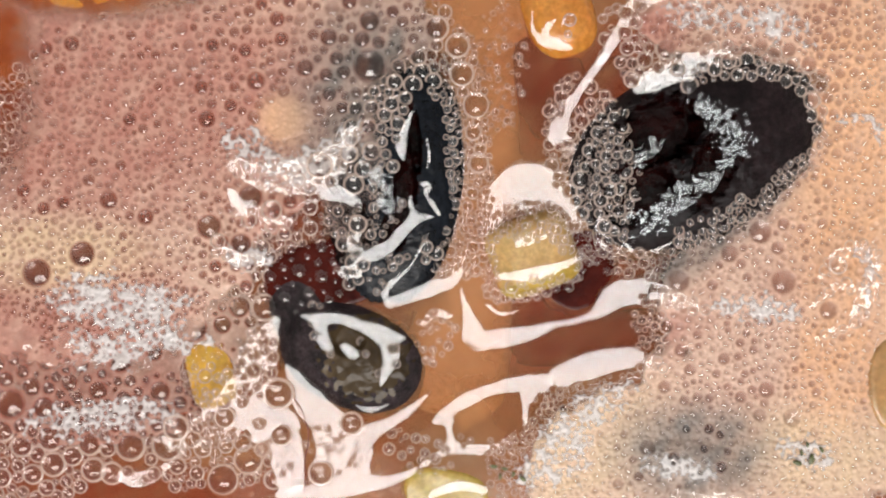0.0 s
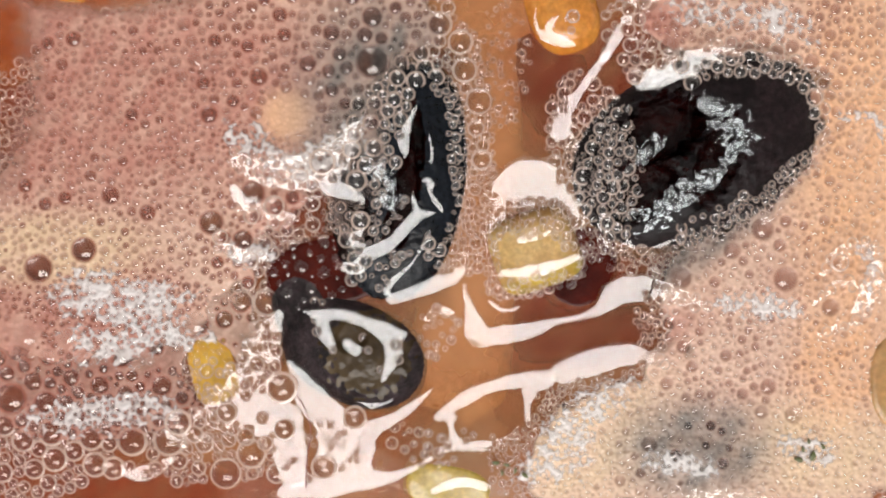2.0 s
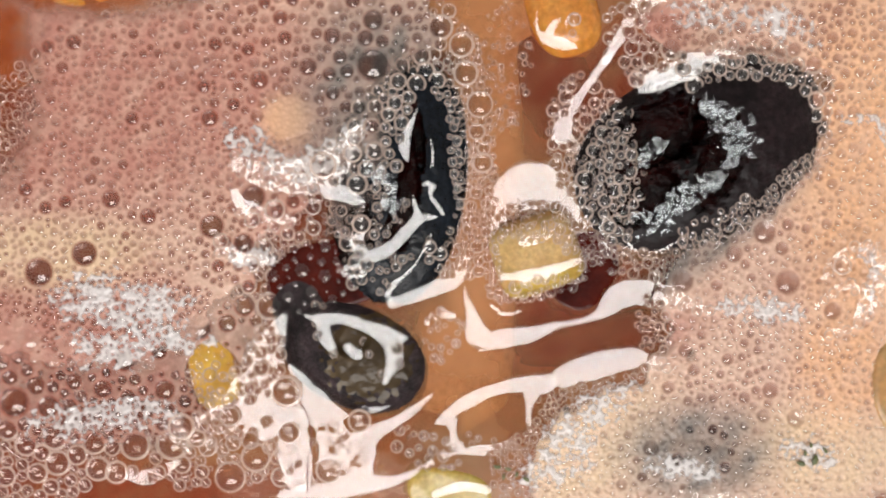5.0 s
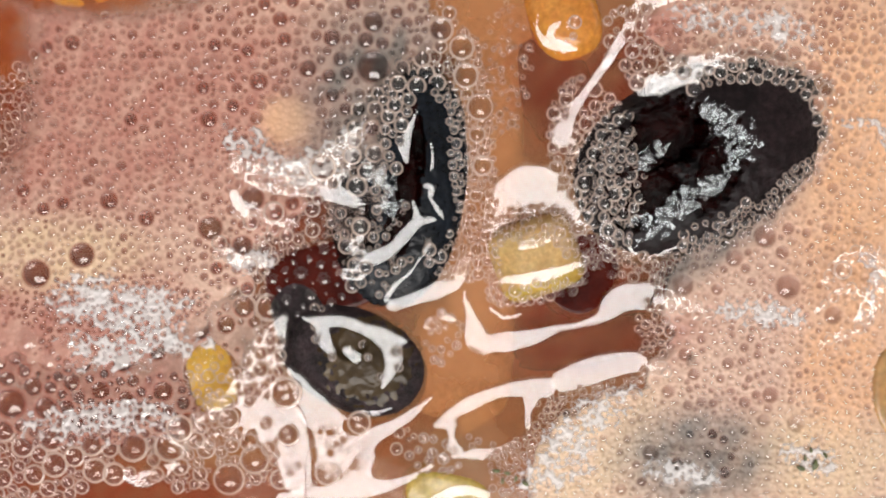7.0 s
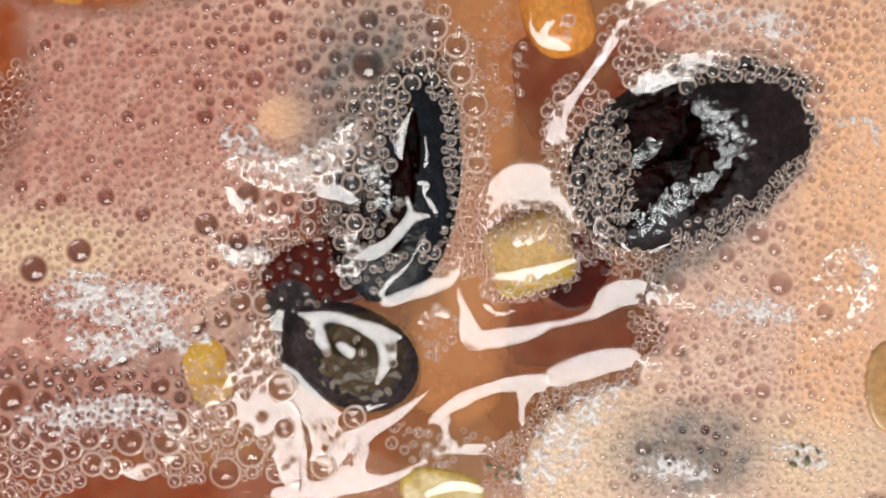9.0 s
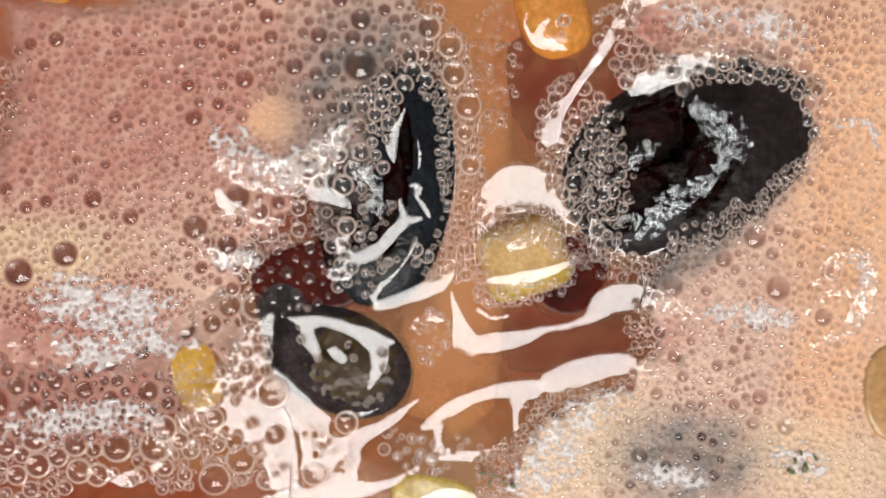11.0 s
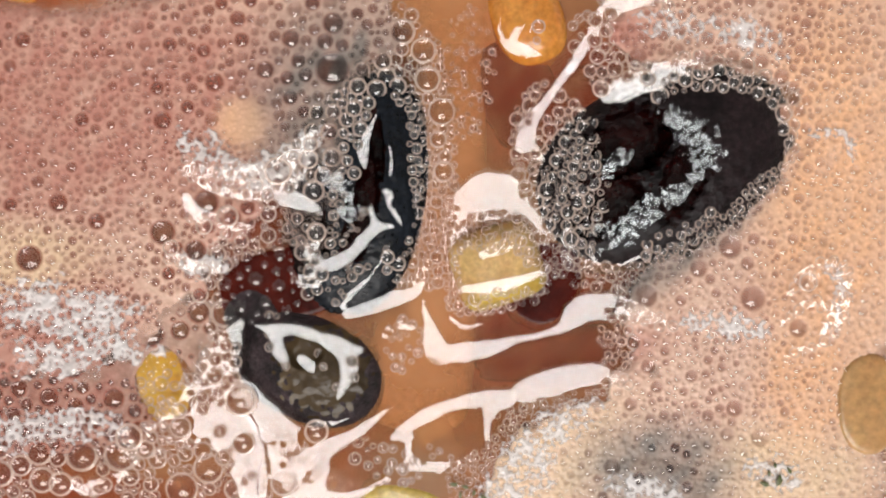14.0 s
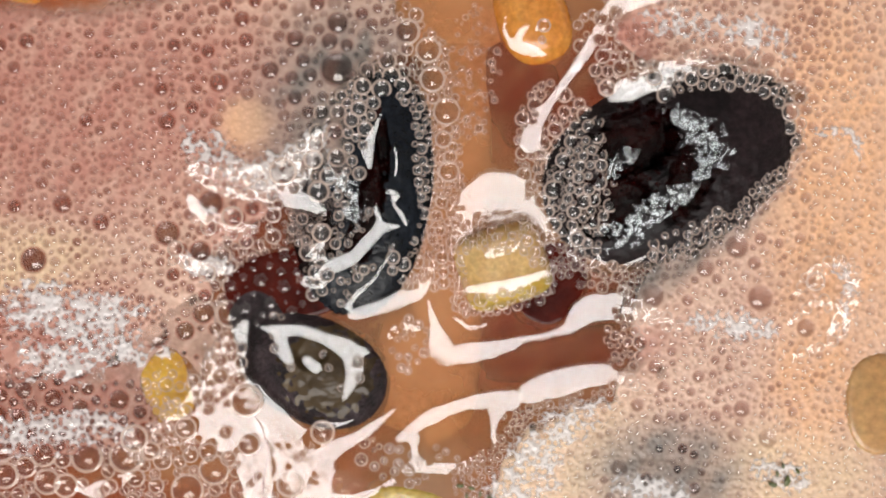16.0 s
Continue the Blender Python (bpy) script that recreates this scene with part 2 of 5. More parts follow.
STONE = solid("worktop_stone", (0.68, 0.66, 0.63), (0.80, 0.78, 0.75), 0.02, 0.35, 0.0, 0.1, 0.2, grain=0.15)
TILE = solid("floor_tile", (0.58, 0.55, 0.51), (0.68, 0.65, 0.61), 0.003, 0.5, 0.0, 0.3, 0.05, grain=0.15)
CHINA = solid("bowl_china", (0.72, 0.70, 0.66), (0.78, 0.76, 0.73), 0.01, 0.15, 0.3, 0.0, 0.1)
WOOD = solid("window_wood", (0.68, 0.67, 0.65), (0.74, 0.73, 0.71), 0.01, 0.4, 0.0, 0.1, 0.1)


# ---- mesh helpers ----
def mesh_of(name, verts, faces, materials, face_material=None, smooth=True, scale=MM):
    """A mesh from arrays of points (in millimetres) and of triangles or quads."""
    verts, faces = np.asarray(verts, float) * scale, np.asarray(faces, np.int32)
    me = bpy.data.meshes.new(name)
    n = faces.shape[1]
    me.vertices.add(len(verts))
    me.vertices.foreach_set("co", verts.astype(np.float32).ravel())
    me.loops.add(faces.size)
    me.loops.foreach_set("vertex_index", faces.ravel())
    me.polygons.add(len(faces))
    me.polygons.foreach_set("loop_start", np.arange(len(faces), dtype=np.int32) * n)
    me.polygons.foreach_set("use_smooth", np.full(len(faces), smooth))
    for m in materials:
        me.materials.append(m)
    if face_material is not None:
        me.polygons.foreach_set("material_index", np.asarray(face_material, np.int32))
    me.update(calc_edges=True)
    me.validate()
    return me


def part(name, me, parent, label=""):
    ob = new(name, me)
    ob.parent = parent
    return tagged(ob, label)


def thing(name, label, category, group="", kind=""):
    return tagged(new(name), label, category, group, kind)


def box(name, x0, x1, y0, y1, z0, z1, material):
    """A box in metres with softened edges."""
    bm = bmesh.new()
    bmesh.ops.create_cube(bm, size=1, matrix=Matrix.LocRotScale(((x0 + x1) / 2, (y0 + y1) / 2, (z0 + z1) / 2), None, (x1 - x0, y1 - y0, z1 - z0)))
    bmesh.ops.bevel(bm, geom=list(bm.edges), offset=0.003, segments=2, affect="EDGES")
    me = bpy.data.meshes.new(name)
    bm.to_mesh(me)
    bm.free()
    me.materials.append(material)
    return me


def wave(x, y, seed, size):
    """Smooth noise from -1 to 1 for arrays, with waves of about that size."""
    r = np.random.RandomState(seed)
    out = np.zeros_like(np.asarray(x, float))
    for k in range(7):
        a, p = r.uniform(0, 2 * np.pi, 2)
        f = 2 * np.pi / (size * r.uniform(0.6, 1.7))
        out = out + np.sin((x * np.cos(a) + y * np.sin(a)) * f + p + 0.8 * np.sin((y * np.cos(a) - x * np.sin(a)) * f * 0.7 + 2 * p))
    return out / 4.0


def smooth(a, b, v):
    t = np.clip((v - a) / (b - a), 0, 1)
    return t * t * (3 - 2 * t)


def turned(x, y, centre, angle):
    c, s = math.cos(radians(angle)), math.sin(radians(angle))
    dx, dy = x - centre[0], y - centre[1]
    return dx * c + dy * s, -dx * s + dy * c


def oval(x, y, centre, a, b, angle=0.0, power=2.0):
    """0 at the centre of an oval, 1 on its edge."""
    p, q = turned(x, y, centre, angle)
    return (np.abs(p / a) ** power + np.abs(q / b) ** power) ** (1 / power)


# ---- room ----
# unseen room, kept small and pale so its walls bounce light onto the soup
ROOM = (-1.0, 1.0, WIN_Y, 1.3, -0.96, 1.4)


def build_room():
    x0, x1, y0, y1, z0, z1 = ROOM
    w = 0.15
    shapes = [("floor", (x0 - w, x1 + w, y0 - w, y1 + w, z0 - w, z0), TILE, "plain beige stone tiled floor of an unseen added room", "floor"),
              ("ceiling", (x0 - w, x1 + w, y0 - w, y1 + w, z1, z1 + w), PAINT, "plain white ceiling of an unseen room, added to bounce light", "ceiling"),
              ("wall_north", (x0, x1, y1, y1 + w, z0, z1), PAINT, "plain off-white wall of an unseen room, added to bounce light", "wall"),
              ("wall_west", (x0 - w, x0, y0 - w, y1 + w, z0, z1), PAINT, "plain off-white wall of an unseen room, added to bounce light", "wall"),
              ("wall_east", (x1, x1 + w, y0 - w, y1 + w, z0, z1), PAINT, "plain off-white wall of an unseen room, added to bounce light", "wall")]
    for name, b, m, label, cat in shapes:
        tagged(new(name, box(name, *b, m)), label, cat, kind="structure")
    south = tagged(new("wall_south"), "off-white wall of an unseen added room, pierced by a daylight window", "wall", kind="structure")
    h = WIN_W / 2
    for b in ((x0, -h, y0 - w, y0, z0, z1), (h, x1, y0 - w, y0, z0, z1), (-h, h, y0 - w, y0, z0, WIN_Z0), (-h, h, y0 - w, y0, WIN_Z1, z1)):
        part("wall_panel", box("wall_panel", *b, PAINT), south)
    win = tagged(new("window_1"), "white wooden kitchen window with glazing bars", "window", kind="structure")
    f = 0.018
    for name, b in (("window_frame", (-h, -h + f, y0 - 0.06, y0 - 0.02, WIN_Z0, WIN_Z1)), ("window_frame", (h - f, h, y0 - 0.06, y0 - 0.02, WIN_Z0, WIN_Z1)),
                    ("window_frame", (-h + f, h - f, y0 - 0.06, y0 - 0.02, WIN_Z0, WIN_Z0 + f)), ("window_frame", (-h + f, h - f, y0 - 0.06, y0 - 0.02, WIN_Z1 - f, WIN_Z1)),
                    ("glazing_bar", (-h + f, h - f, y0 - 0.055, y0 - 0.025, 0.40, 0.415))):
        part(name, box(name, *b, WOOD), win)
    tagged(new("worktop", box("worktop", x0, x1, y0, 0.32, -0.10, -0.06, STONE)), "pale speckled stone kitchen worktop", "worktop", kind="structure")


def build_bowl():
    """A round china bowl whose inside holds the broth, turned from a profile."""
    prof = [(0, -56), (34, -56), (36, -60), (40, -60), (42, -55), (70, -38), (88, -10), (97, 12), (99, 13.5), (96.5, 13), (85, -8), (68, -33), (40, -50), (0, -52)]
    n = 72
    ang = np.arange(n) * 2 * np.pi / n
    v = np.array([(r * math.cos(a), r * math.sin(a), z) for r, z in prof for a in ang])
    f = [(k * n + i, k * n + (i + 1) % n, (k + 1) * n + (i + 1) % n, (k + 1) * n + i) for k in range(len(prof) - 1) for i in range(n)]
    tagged(new("soup_bowl", mesh_of("soup_bowl", v, f, [CHINA])), "round white china soup bowl standing on the worktop", "bowl")


# ---- solids in the soup: shapes as height over the broth ----
# name: centre, half length, half width, turn, height of the rim's middle, sink of the edge
OLIVES = dict(
    half=dict(c=(22.15, 8.55), a=12.40, b=8.00, turn=27, top=2.3, edge=-1.2, lean=(0.02, 0.02)),
    slit=dict(c=(-4.20, 5.80), a=11.20, b=6.10, turn=82, top=1.7, edge=-1.0, lean=(0.05, -0.02)),
    ring=dict(c=(-8.10, -9.55), a=7.10, b=4.90, turn=-24, top=1.2, edge=-1.0, lean=(0.0, 0.0)),
    sunk=dict(c=(22.05, -18.95), a=6.25, b=3.10, turn=-8, top=0.3, edge=-1.0, lean=(0.0, 0.0)),
)
# pits and tears: olive, centre, half axes, turn, depth
PITS = [
    ("half", (19.05, 10.30), 4.00, 3.10, 20, 2.6), ("half", (17.05, 4.80), 3.75, 2.75, 40, 1.5), ("half", (23.30, 7.05), 2.00, 4.25, -20, 0.8),
    ("slit", (-9.70, 1.80), 3.75, 3.50, 30, 2.2), ("slit", (-3.60, 4.05), 1.30, 5.50, -12, 1.0), ("slit", (-2.45, 9.55), 0.70, 3.00, 5, 0.8),
    ("ring", (-8.30, -7.95), 1.80, 1.60, 20, 0.75), ("ring", (-6.60, -9.55), 3.80, 3.90, 15, 0.3),
]


def olive_height(key, x, y):
    o = OLIVES[key]
    d = oval(x, y, o["c"], o["a"], o["b"], o["turn"], 2.25)
    z = o["edge"] + (o["top"] - o["edge"]) * np.sqrt(np.clip(1 - d ** 2.4, 0, 1)) + o["lean"][0] * (x - o["c"][0]) + o["lean"][1] * (y - o["c"][1])
    for k, c, a, b, turn, depth in PITS:
        if k == key:
            e = oval(x, y, c, a, b, turn)
            e = e + (0.05 if key == "ring" else 0.16) * wave(x, y, 5, 1.6)
            ragged = 0.0 * x if key == "ring" else 0.05 * wave(x, y, 6, 0.75) + 0.02 * wave(x, y, 7, 0.33)
            z = z + ragged * (1 - smooth(0.9, 1.25, e))
            z = np.where(d < 1, np.maximum(z - depth * (1 - smooth(0.55, 1.0, e)), np.minimum(z, 0.22) + ragged), z)
    return np.where(d <= 1, z, -5.0), d


# chunks: centre, half axes, turn, squareness, top, bottom
CHUNKS = dict(
    pepper=dict(c=(7.95, -0.45), a=4.05, b=3.60, turn=19, power=4.6, top=2.0, base=-1.5),
    carrot=dict(c=(10.25, 21.00), a=3.40, b=4.50, turn=20, power=2.6, top=1.6, base=-2.0),
)


def chunk_height(key, x, y):
    o = CHUNKS[key]
    d = oval(x, y, o["c"], o["a"], o["b"], o["turn"], o["power"])
    z = o["base"] + (o["top"] - o["base"]) * np.clip(1 - d ** 4.0, 0, 1) ** 0.5 + 0.03 * wave(x, y, 9, 2.2)
    return np.where(d <= 1, z, -5.0), d


def relief(x, y):
    """Height of the top of whatever stands out of the broth."""
    z = np.zeros_like(np.asarray(x, float))
    for k in OLIVES:
        z = np.maximum(z, olive_height(k, x, y)[0])
    for k in CHUNKS:
        z = np.maximum(z, chunk_height(k, x, y)[0])
    return z


def lump(name, height, spec, material, rings=46, segments=96, keep=None):
    """A rounded solid: its top follows the height function, its underside closes below."""
    ang = np.arange(segments) * 2 * np.pi / segments
    power = spec.get("power", 2.25)
    v, f = [(spec["c"][0], spec["c"][1], 0)], []
    for k in range(1, rings + 1):
        s = (k / rings) ** 0.8 * 0.999
        c, q = np.cos(ang), np.sin(ang)
        rad = s * (1 + 0.028 * np.sin(3 * ang + 1.3) + 0.018 * np.sin(7 * ang + 0.4) + 0.012 * np.sin(13 * ang)) / (np.abs(c) ** power + np.abs(q) ** power) ** (1 / power)
        p, r = rad * c * spec["a"], rad * q * spec["b"]
        t = radians(spec["turn"])
        v += list(zip(spec["c"][0] + p * math.cos(t) - r * math.sin(t), spec["c"][1] + p * math.sin(t) + r * math.cos(t), np.zeros(segments)))
    v = np.array(v, float)
    v[:, 2] = height(v[:, 0], v[:, 1])
    n = segments
    tri = [(0, 1 + i, 1 + (i + 1) % n, 1 + (i + 1) % n) for i in range(n)]
    quad = [(1 + k * n + i, 1 + (k + 1) * n + i, 1 + (k + 1) * n + (i + 1) % n, 1 + k * n + (i + 1) % n) for k in range(rings - 1) for i in range(n)]
    low = v[-n:].copy()
    low[:, :2] = (low[:, :2] - spec["c"]) * 0.6 + spec["c"]
    low[:, 2] -= 3.0
    b0 = len(v)
    v = np.vstack([v, low, [(spec["c"][0], spec["c"][1], low[:, 2].mean() - 0.8)]])
    quad += [(b0 - n + i, b0 + i, b0 + (i + 1) % n, b0 - n + (i + 1) % n) for i in range(n)]
    under = [(b0 + i, b0 + n, b0 + (i + 1) % n) for i in range(n)]
    tri = [t[:3] for t in tri] + under + [(a, b, c) for a, b, c, d in quad] + [(a, c, d) for a, b, c, d in quad]
    return v, np.array(tri)


def build_olive(key, label, skin, flesh):
    o = OLIVES[key]
    top = thing("black_olive", label, "olive", "olives in the soup")

    def height(x, y):
        z, d = olive_height(key, x, y)
        return np.where(d <= 1, z, o["edge"]) + 0.045 * wave(x, y, 21, 1.3) + (0.006 if key == "ring" else 0.02) * wave(x, y, 22, 0.5)
    v, f = lump("skin", height, o, skin, 100, 200)
    mid = v[f].mean(axis=1)
    inside = np.zeros(len(f), bool)
    for k, c, a, b, turn, depth in PITS:
        if k == key:
            inside |= oval(mid[:, 0], mid[:, 1], c, a, b, turn) + 0.2 * wave(mid[:, 0], mid[:, 1], 31, 1.3) < 0.95
    inside &= mid[:, 2] > o["edge"] - 0.5
    part("skin", mesh_of("skin", v, f[~inside], [skin]), top)
    if inside.any():
        part("flesh", mesh_of("flesh", v, f[inside], [flesh]), top, "torn dark inner flesh round the pit hole")


def build_chunk(key, name, label, category, material):
    o = CHUNKS[key]

    def height(x, y):
        z, d = chunk_height(key, x, y)
        return np.where(d <= 1, z, o["base"]) + 0.015 * wave(x, y, 41, 0.9)
    v, f = lump(name, height, o, material, 40, 88)
    return v, f


def build_solids():
    build_olive("half", "halved black olive with a torn pit hole, ringed by bubbles", OLIVE_SKIN, OLIVE_FLESH)
    build_olive("slit", "slit black olive with a curled edge, half under foam", OLIVE_SKY_TINT, OLIVE_FLESH)
    build_olive("ring", "sliced black olive ring with brown inner flesh under liquid", OLIVE_GREY, OLIVE_BROWN)
    build_olive("sunk", "greyish black olive sunk under the foam", OLIVE_GREY, OLIVE_BROWN)
    v, f = build_chunk("pepper", "vegetable_chunk", "", "", YELLOW)
    top = thing("pepper_chunk", "wet yellow pepper chunk with small bubbles along its edge", "vegetable", "vegetable pieces in the soup")
    o = CHUNKS["pepper"]
    mid = v[f].mean(axis=1)
    side = turned(mid[:, 0], mid[:, 1], o["c"], o["turn"])[1] < -0.55 * o["b"]
    part("flesh", mesh_of("flesh", v, f[~side], [YELLOW]), top)
    part("rim", mesh_of("rim", v, f[side], [YELLOW_SIDE]), top, "bright yellow cut rim")
    v, f = build_chunk("carrot", "carrot_piece", "", "", CARROT)
    top = thing("carrot_piece", "wet orange carrot piece standing out of the broth", "vegetable", "vegetable pieces in the soup")
    part("flesh", mesh_of("flesh", v, f, [CARROT]), top)
    # pieces below the surface: name, label, centre, half axes, turn, squareness, top, material
    sunk = [
        ("sausage_slice", "pale sausage slice under the cloudy orange broth", (3.40, 4.05), 3.30, 20.00, -2, 4.0, -0.06, SAUSAGE),
        ("sausage_slice", "pale sausage slice under the cloudy orange broth", (4.20, 22.10), 6.60, 4.60, 8, 2.4, -0.06, SAUSAGE),
        ("sausage_slice", "pale sausage slice under the cloudy orange broth", (-14.20, 11.80), 3.50, 2.50, 0, 2.2, 0.12, SAUSAGE),
        ("sausage_slice", "pale sausage slice under the cloudy orange broth", (1.60, -9.60), 4.50, 5.60, -2, 4.0, -0.07, SAUSAGE),
        ("tomato_strip", "dark red tomato skin strip under the broth", (13.55, -8.05), 7.50, 2.00, 12, 2.6, -0.045, TOMATO),
        ("tomato_strip", "dark red tomato skin strip under the broth", (12.20, -1.95), 4.30, 3.20, 60, 2.4, 0.06, TOMATO),
        ("tomato_strip", "dark red tomato skin strip under the broth", (14.60, 13.60), 4.60, 2.90, 42, 2.4, -0.04, TOMATO),
        ("tomato_strip", "dark red tomato skin strip under the broth", (9.60, 14.80), 5.40, 3.60, -70, 2.4, -0.05, TOMATO),
        ("tomato_strip", "dark red tomato skin strip under the broth", (-10.20, -2.35), 6.50, 3.50, 12, 2.4, 0.14, TOMATO),
        ("pepper_chunk", "yellow pepper chunk lying under thin foam and broth", (-20.50, -11.15), 2.30, 3.40, 14, 4.0, 0.10, AMBER),
        ("pepper_chunk", "yellow pepper chunk lying just under the broth", (0.30, -21.55), 4.25, 2.25, -10, 2.6, 0.12, YELLOW_SIDE),
        ("potato_slice", "pale yellow potato slice at the edge of the foam", (40.30, -11.95), 3.00, 4.75, 0, 2.2, 0.5, POTATO),
        ("carrot_piece", "blurred orange carrot piece at the edge of the foam", (-38.70, 19.55), 4.50, 5.00, 0, 2.2, -0.3, CARROT),
        ("carrot_piece", "blurred orange carrot piece at the edge of the foam", (-31.20, 22.75), 8.50, 3.10, 5, 2.2, -0.03, CARROT),
    ]
    sunk += [
        ("olive_piece", "black olive piece lying under bubbly grey foam", (-6.70, 16.80), 4.75, 4.25, 0, 2.2, -0.1, OLIVE_SKIN),
        ("olive_piece", "purple-black scrap of olive skin beside a sliced olive", (-12.50, -6.20), 2.80, 4.40, 22, 2.2, 0.16, OLIVE_GREY),
    ]
    for name, label, c, a, b, turn, power, top_z, material in sunk:
        spec = dict(c=c, a=a, b=b, turn=turn, power=power)

        def height(x, y):
            d = oval(x, y, c, a, b, turn, power)
            return top_z - 2.0 + 2.0 * np.clip(1 - d ** (5 if top_z < 0.05 else 16), 0, 1) ** 0.5 + 0.025 * wave(x, y, 51, 2.5)
        v, f = lump(name, height, spec, material, 22, 64)
        group = "vegetable pieces in the soup" if material is not SAUSAGE else "sausage slices in the soup"
        holder = thing(name, label, "sausage" if material is SAUSAGE else "olive" if name == "olive_piece" else "vegetable", group)
        part("flesh", mesh_of("flesh", v, f, [material]), holder)


# ---- broth, films and foam ----
VIEW = (-46.0, 46.0, -27.0, 27.0)


def blot(x, y, spots, soft=0.5):
    """How far points lie inside any of some soft ovals."""
    s = np.zeros_like(np.asarray(x, float))
    for c, a, b, turn in spots:
        s = np.maximum(s, 1 - smooth(1 - soft, 1 + soft, oval(x, y, c, a, b, turn)))
    return s


# tomato stains; those in the south-west corner paint its shadow as colour
TOMATO_AND_SHADE = [((14.60, 13.60), 5.20, 3.40, 42), ((-37.00, -19.50), 8.00, 4.50, 0), ((-29.20, 12.55), 21.00, 10.00, 6), ((-29.20, -21.95), 16.50, 3.00, 0), ((-38.20, 16.05), 9.00, 10.00, 0), ((-9.70, 0.05), 7.50, 7.00, 40), ((9.60, 14.80), 5.60, 3.70, -70),
                ((11.30, -4.45), 6.00, 3.50, 20), ((13.30, -8.20), 8.00, 2.25, 10), ((16.80, 18.05), 5.50, 2.50, 30), ((-33.20, -10.45), 12.00, 10.00, 0)]
CARROT_SPOTS = [((-14.00, 11.30), 2.20, 2.20, 0), ((36.80, 7.05), 6.00, 16.50, 0), ((34.80, -9.95), 4.00, 5.50, 0)]
CREAM_SPOTS = [((11.30, -17.45), 8.50, 6.00, 20), ((33.30, -17.95), 7.50, 4.50, 0), ((-34.20, -0.45), 7.50, 3.00, 0)]
OLIVE_SPOTS = [((-7.00, 3.70), 4.00, 4.50, 0), ((-5.20, 12.55), 7.50, 9.50, 0), ((22.05, -17.95), 6.50, 4.25, 0), ((24.30, 2.05), 10.00, 2.25, 40)]


def tag_stains(me, x, y, names, **other):
    spots = dict(tomato=TOMATO_AND_SHADE, carrot=CARROT_SPOTS, olive=OLIVE_SPOTS, **other)
    for k in names:
        a = me.attributes.new(k, "FLOAT", "POINT")
        a.data.foreach_set("value", (blot(x, y, spots[k], 0.15 if k == "peach" else 0.55) * (0.85 + 0.25 * wave(x, y, 61, 3.0))).clip(0, 1).astype(np.float32))


def build_broth():
    nx, ny = 184, 108
    x, y = np.meshgrid(np.linspace(VIEW[0], VIEW[1], nx), np.linspace(VIEW[2], VIEW[3], ny))
    x, y = x.ravel(), y.ravel()
    z = 0.03 * wave(x, y, 71, 9.0)
    i = (np.arange(ny - 1)[:, None] * nx + np.arange(nx - 1)).ravel()
    f = np.stack([i, i + 1, i + nx + 1, i + nx], 1)
    # the rest of the disc out to the bowl's wall
    rim = np.concatenate([np.arange(nx), np.arange(1, ny) * nx + nx - 1, (ny - 1) * nx + np.arange(nx - 2, -1, -1), np.arange(ny - 2, 0, -1) * nx])
    ang = np.arctan2(y[rim], x[rim])
    n, m = len(x), len(rim)
    x, y, z = np.append(x, 89.0 * np.cos(ang)), np.append(y, 89.0 * np.sin(ang)), np.append(z, np.zeros(m))
    k = np.arange(m)
    f = np.vstack([f, np.stack([rim[k], n + k, n + (k + 1) % m, rim[(k + 1) % m]], 1)])
    me = mesh_of("soup_broth", np.stack([x, y, z], 1), f, [BROTH])
    tag_stains(me, x, y, ["tomato", "olive", "peach"], peach=FOAM_EAST)
    broth = new("soup_broth", me)
    ring = np.arange(64) * 2 * np.pi / 64
    v = [(0, 0, -4.5)] + [(r * math.cos(a), r * math.sin(a), -4.5) for r in (30, 60, 86) for a in ring]
    f = [(0, 1 + i, 1 + (i + 1) % 64) for i in range(64)]
    for k in (0, 1):
        for i in range(64):
            a, b, c, d = 1 + k * 64 + i, 1 + k * 64 + (i + 1) % 64, 65 + k * 64 + (i + 1) % 64, 65 + k * 64 + i
            f += [(a, d, c), (a, c, b)]
    part("broth_depth", mesh_of("broth_depth", v, f, [MURK]), broth, "murky red-brown depth of the broth")
    return tagged(broth, "cloudy orange-brown soup broth with a glossy top", "soup", kind="structure")


def curve_through(points, n):
    """n places, with the last value as half width, along a smooth line through (x, y, w)."""
    p = np.array([points[0], *points, points[-1]], float)
    out = []
    for s in np.linspace(0, len(points) - 1.0001, n):
        k = int(s)
        t = s - k
        a, b, c, d = p[k], p[k + 1], p[k + 2], p[min(k + 3, len(p) - 1)]
        out.append(0.5 * (2 * b + (c - a) * t + (2 * a - 5 * b + 4 * c - d) * t * t + (3 * b - a - 3 * c + d) * t ** 3))
    return np.array(out)


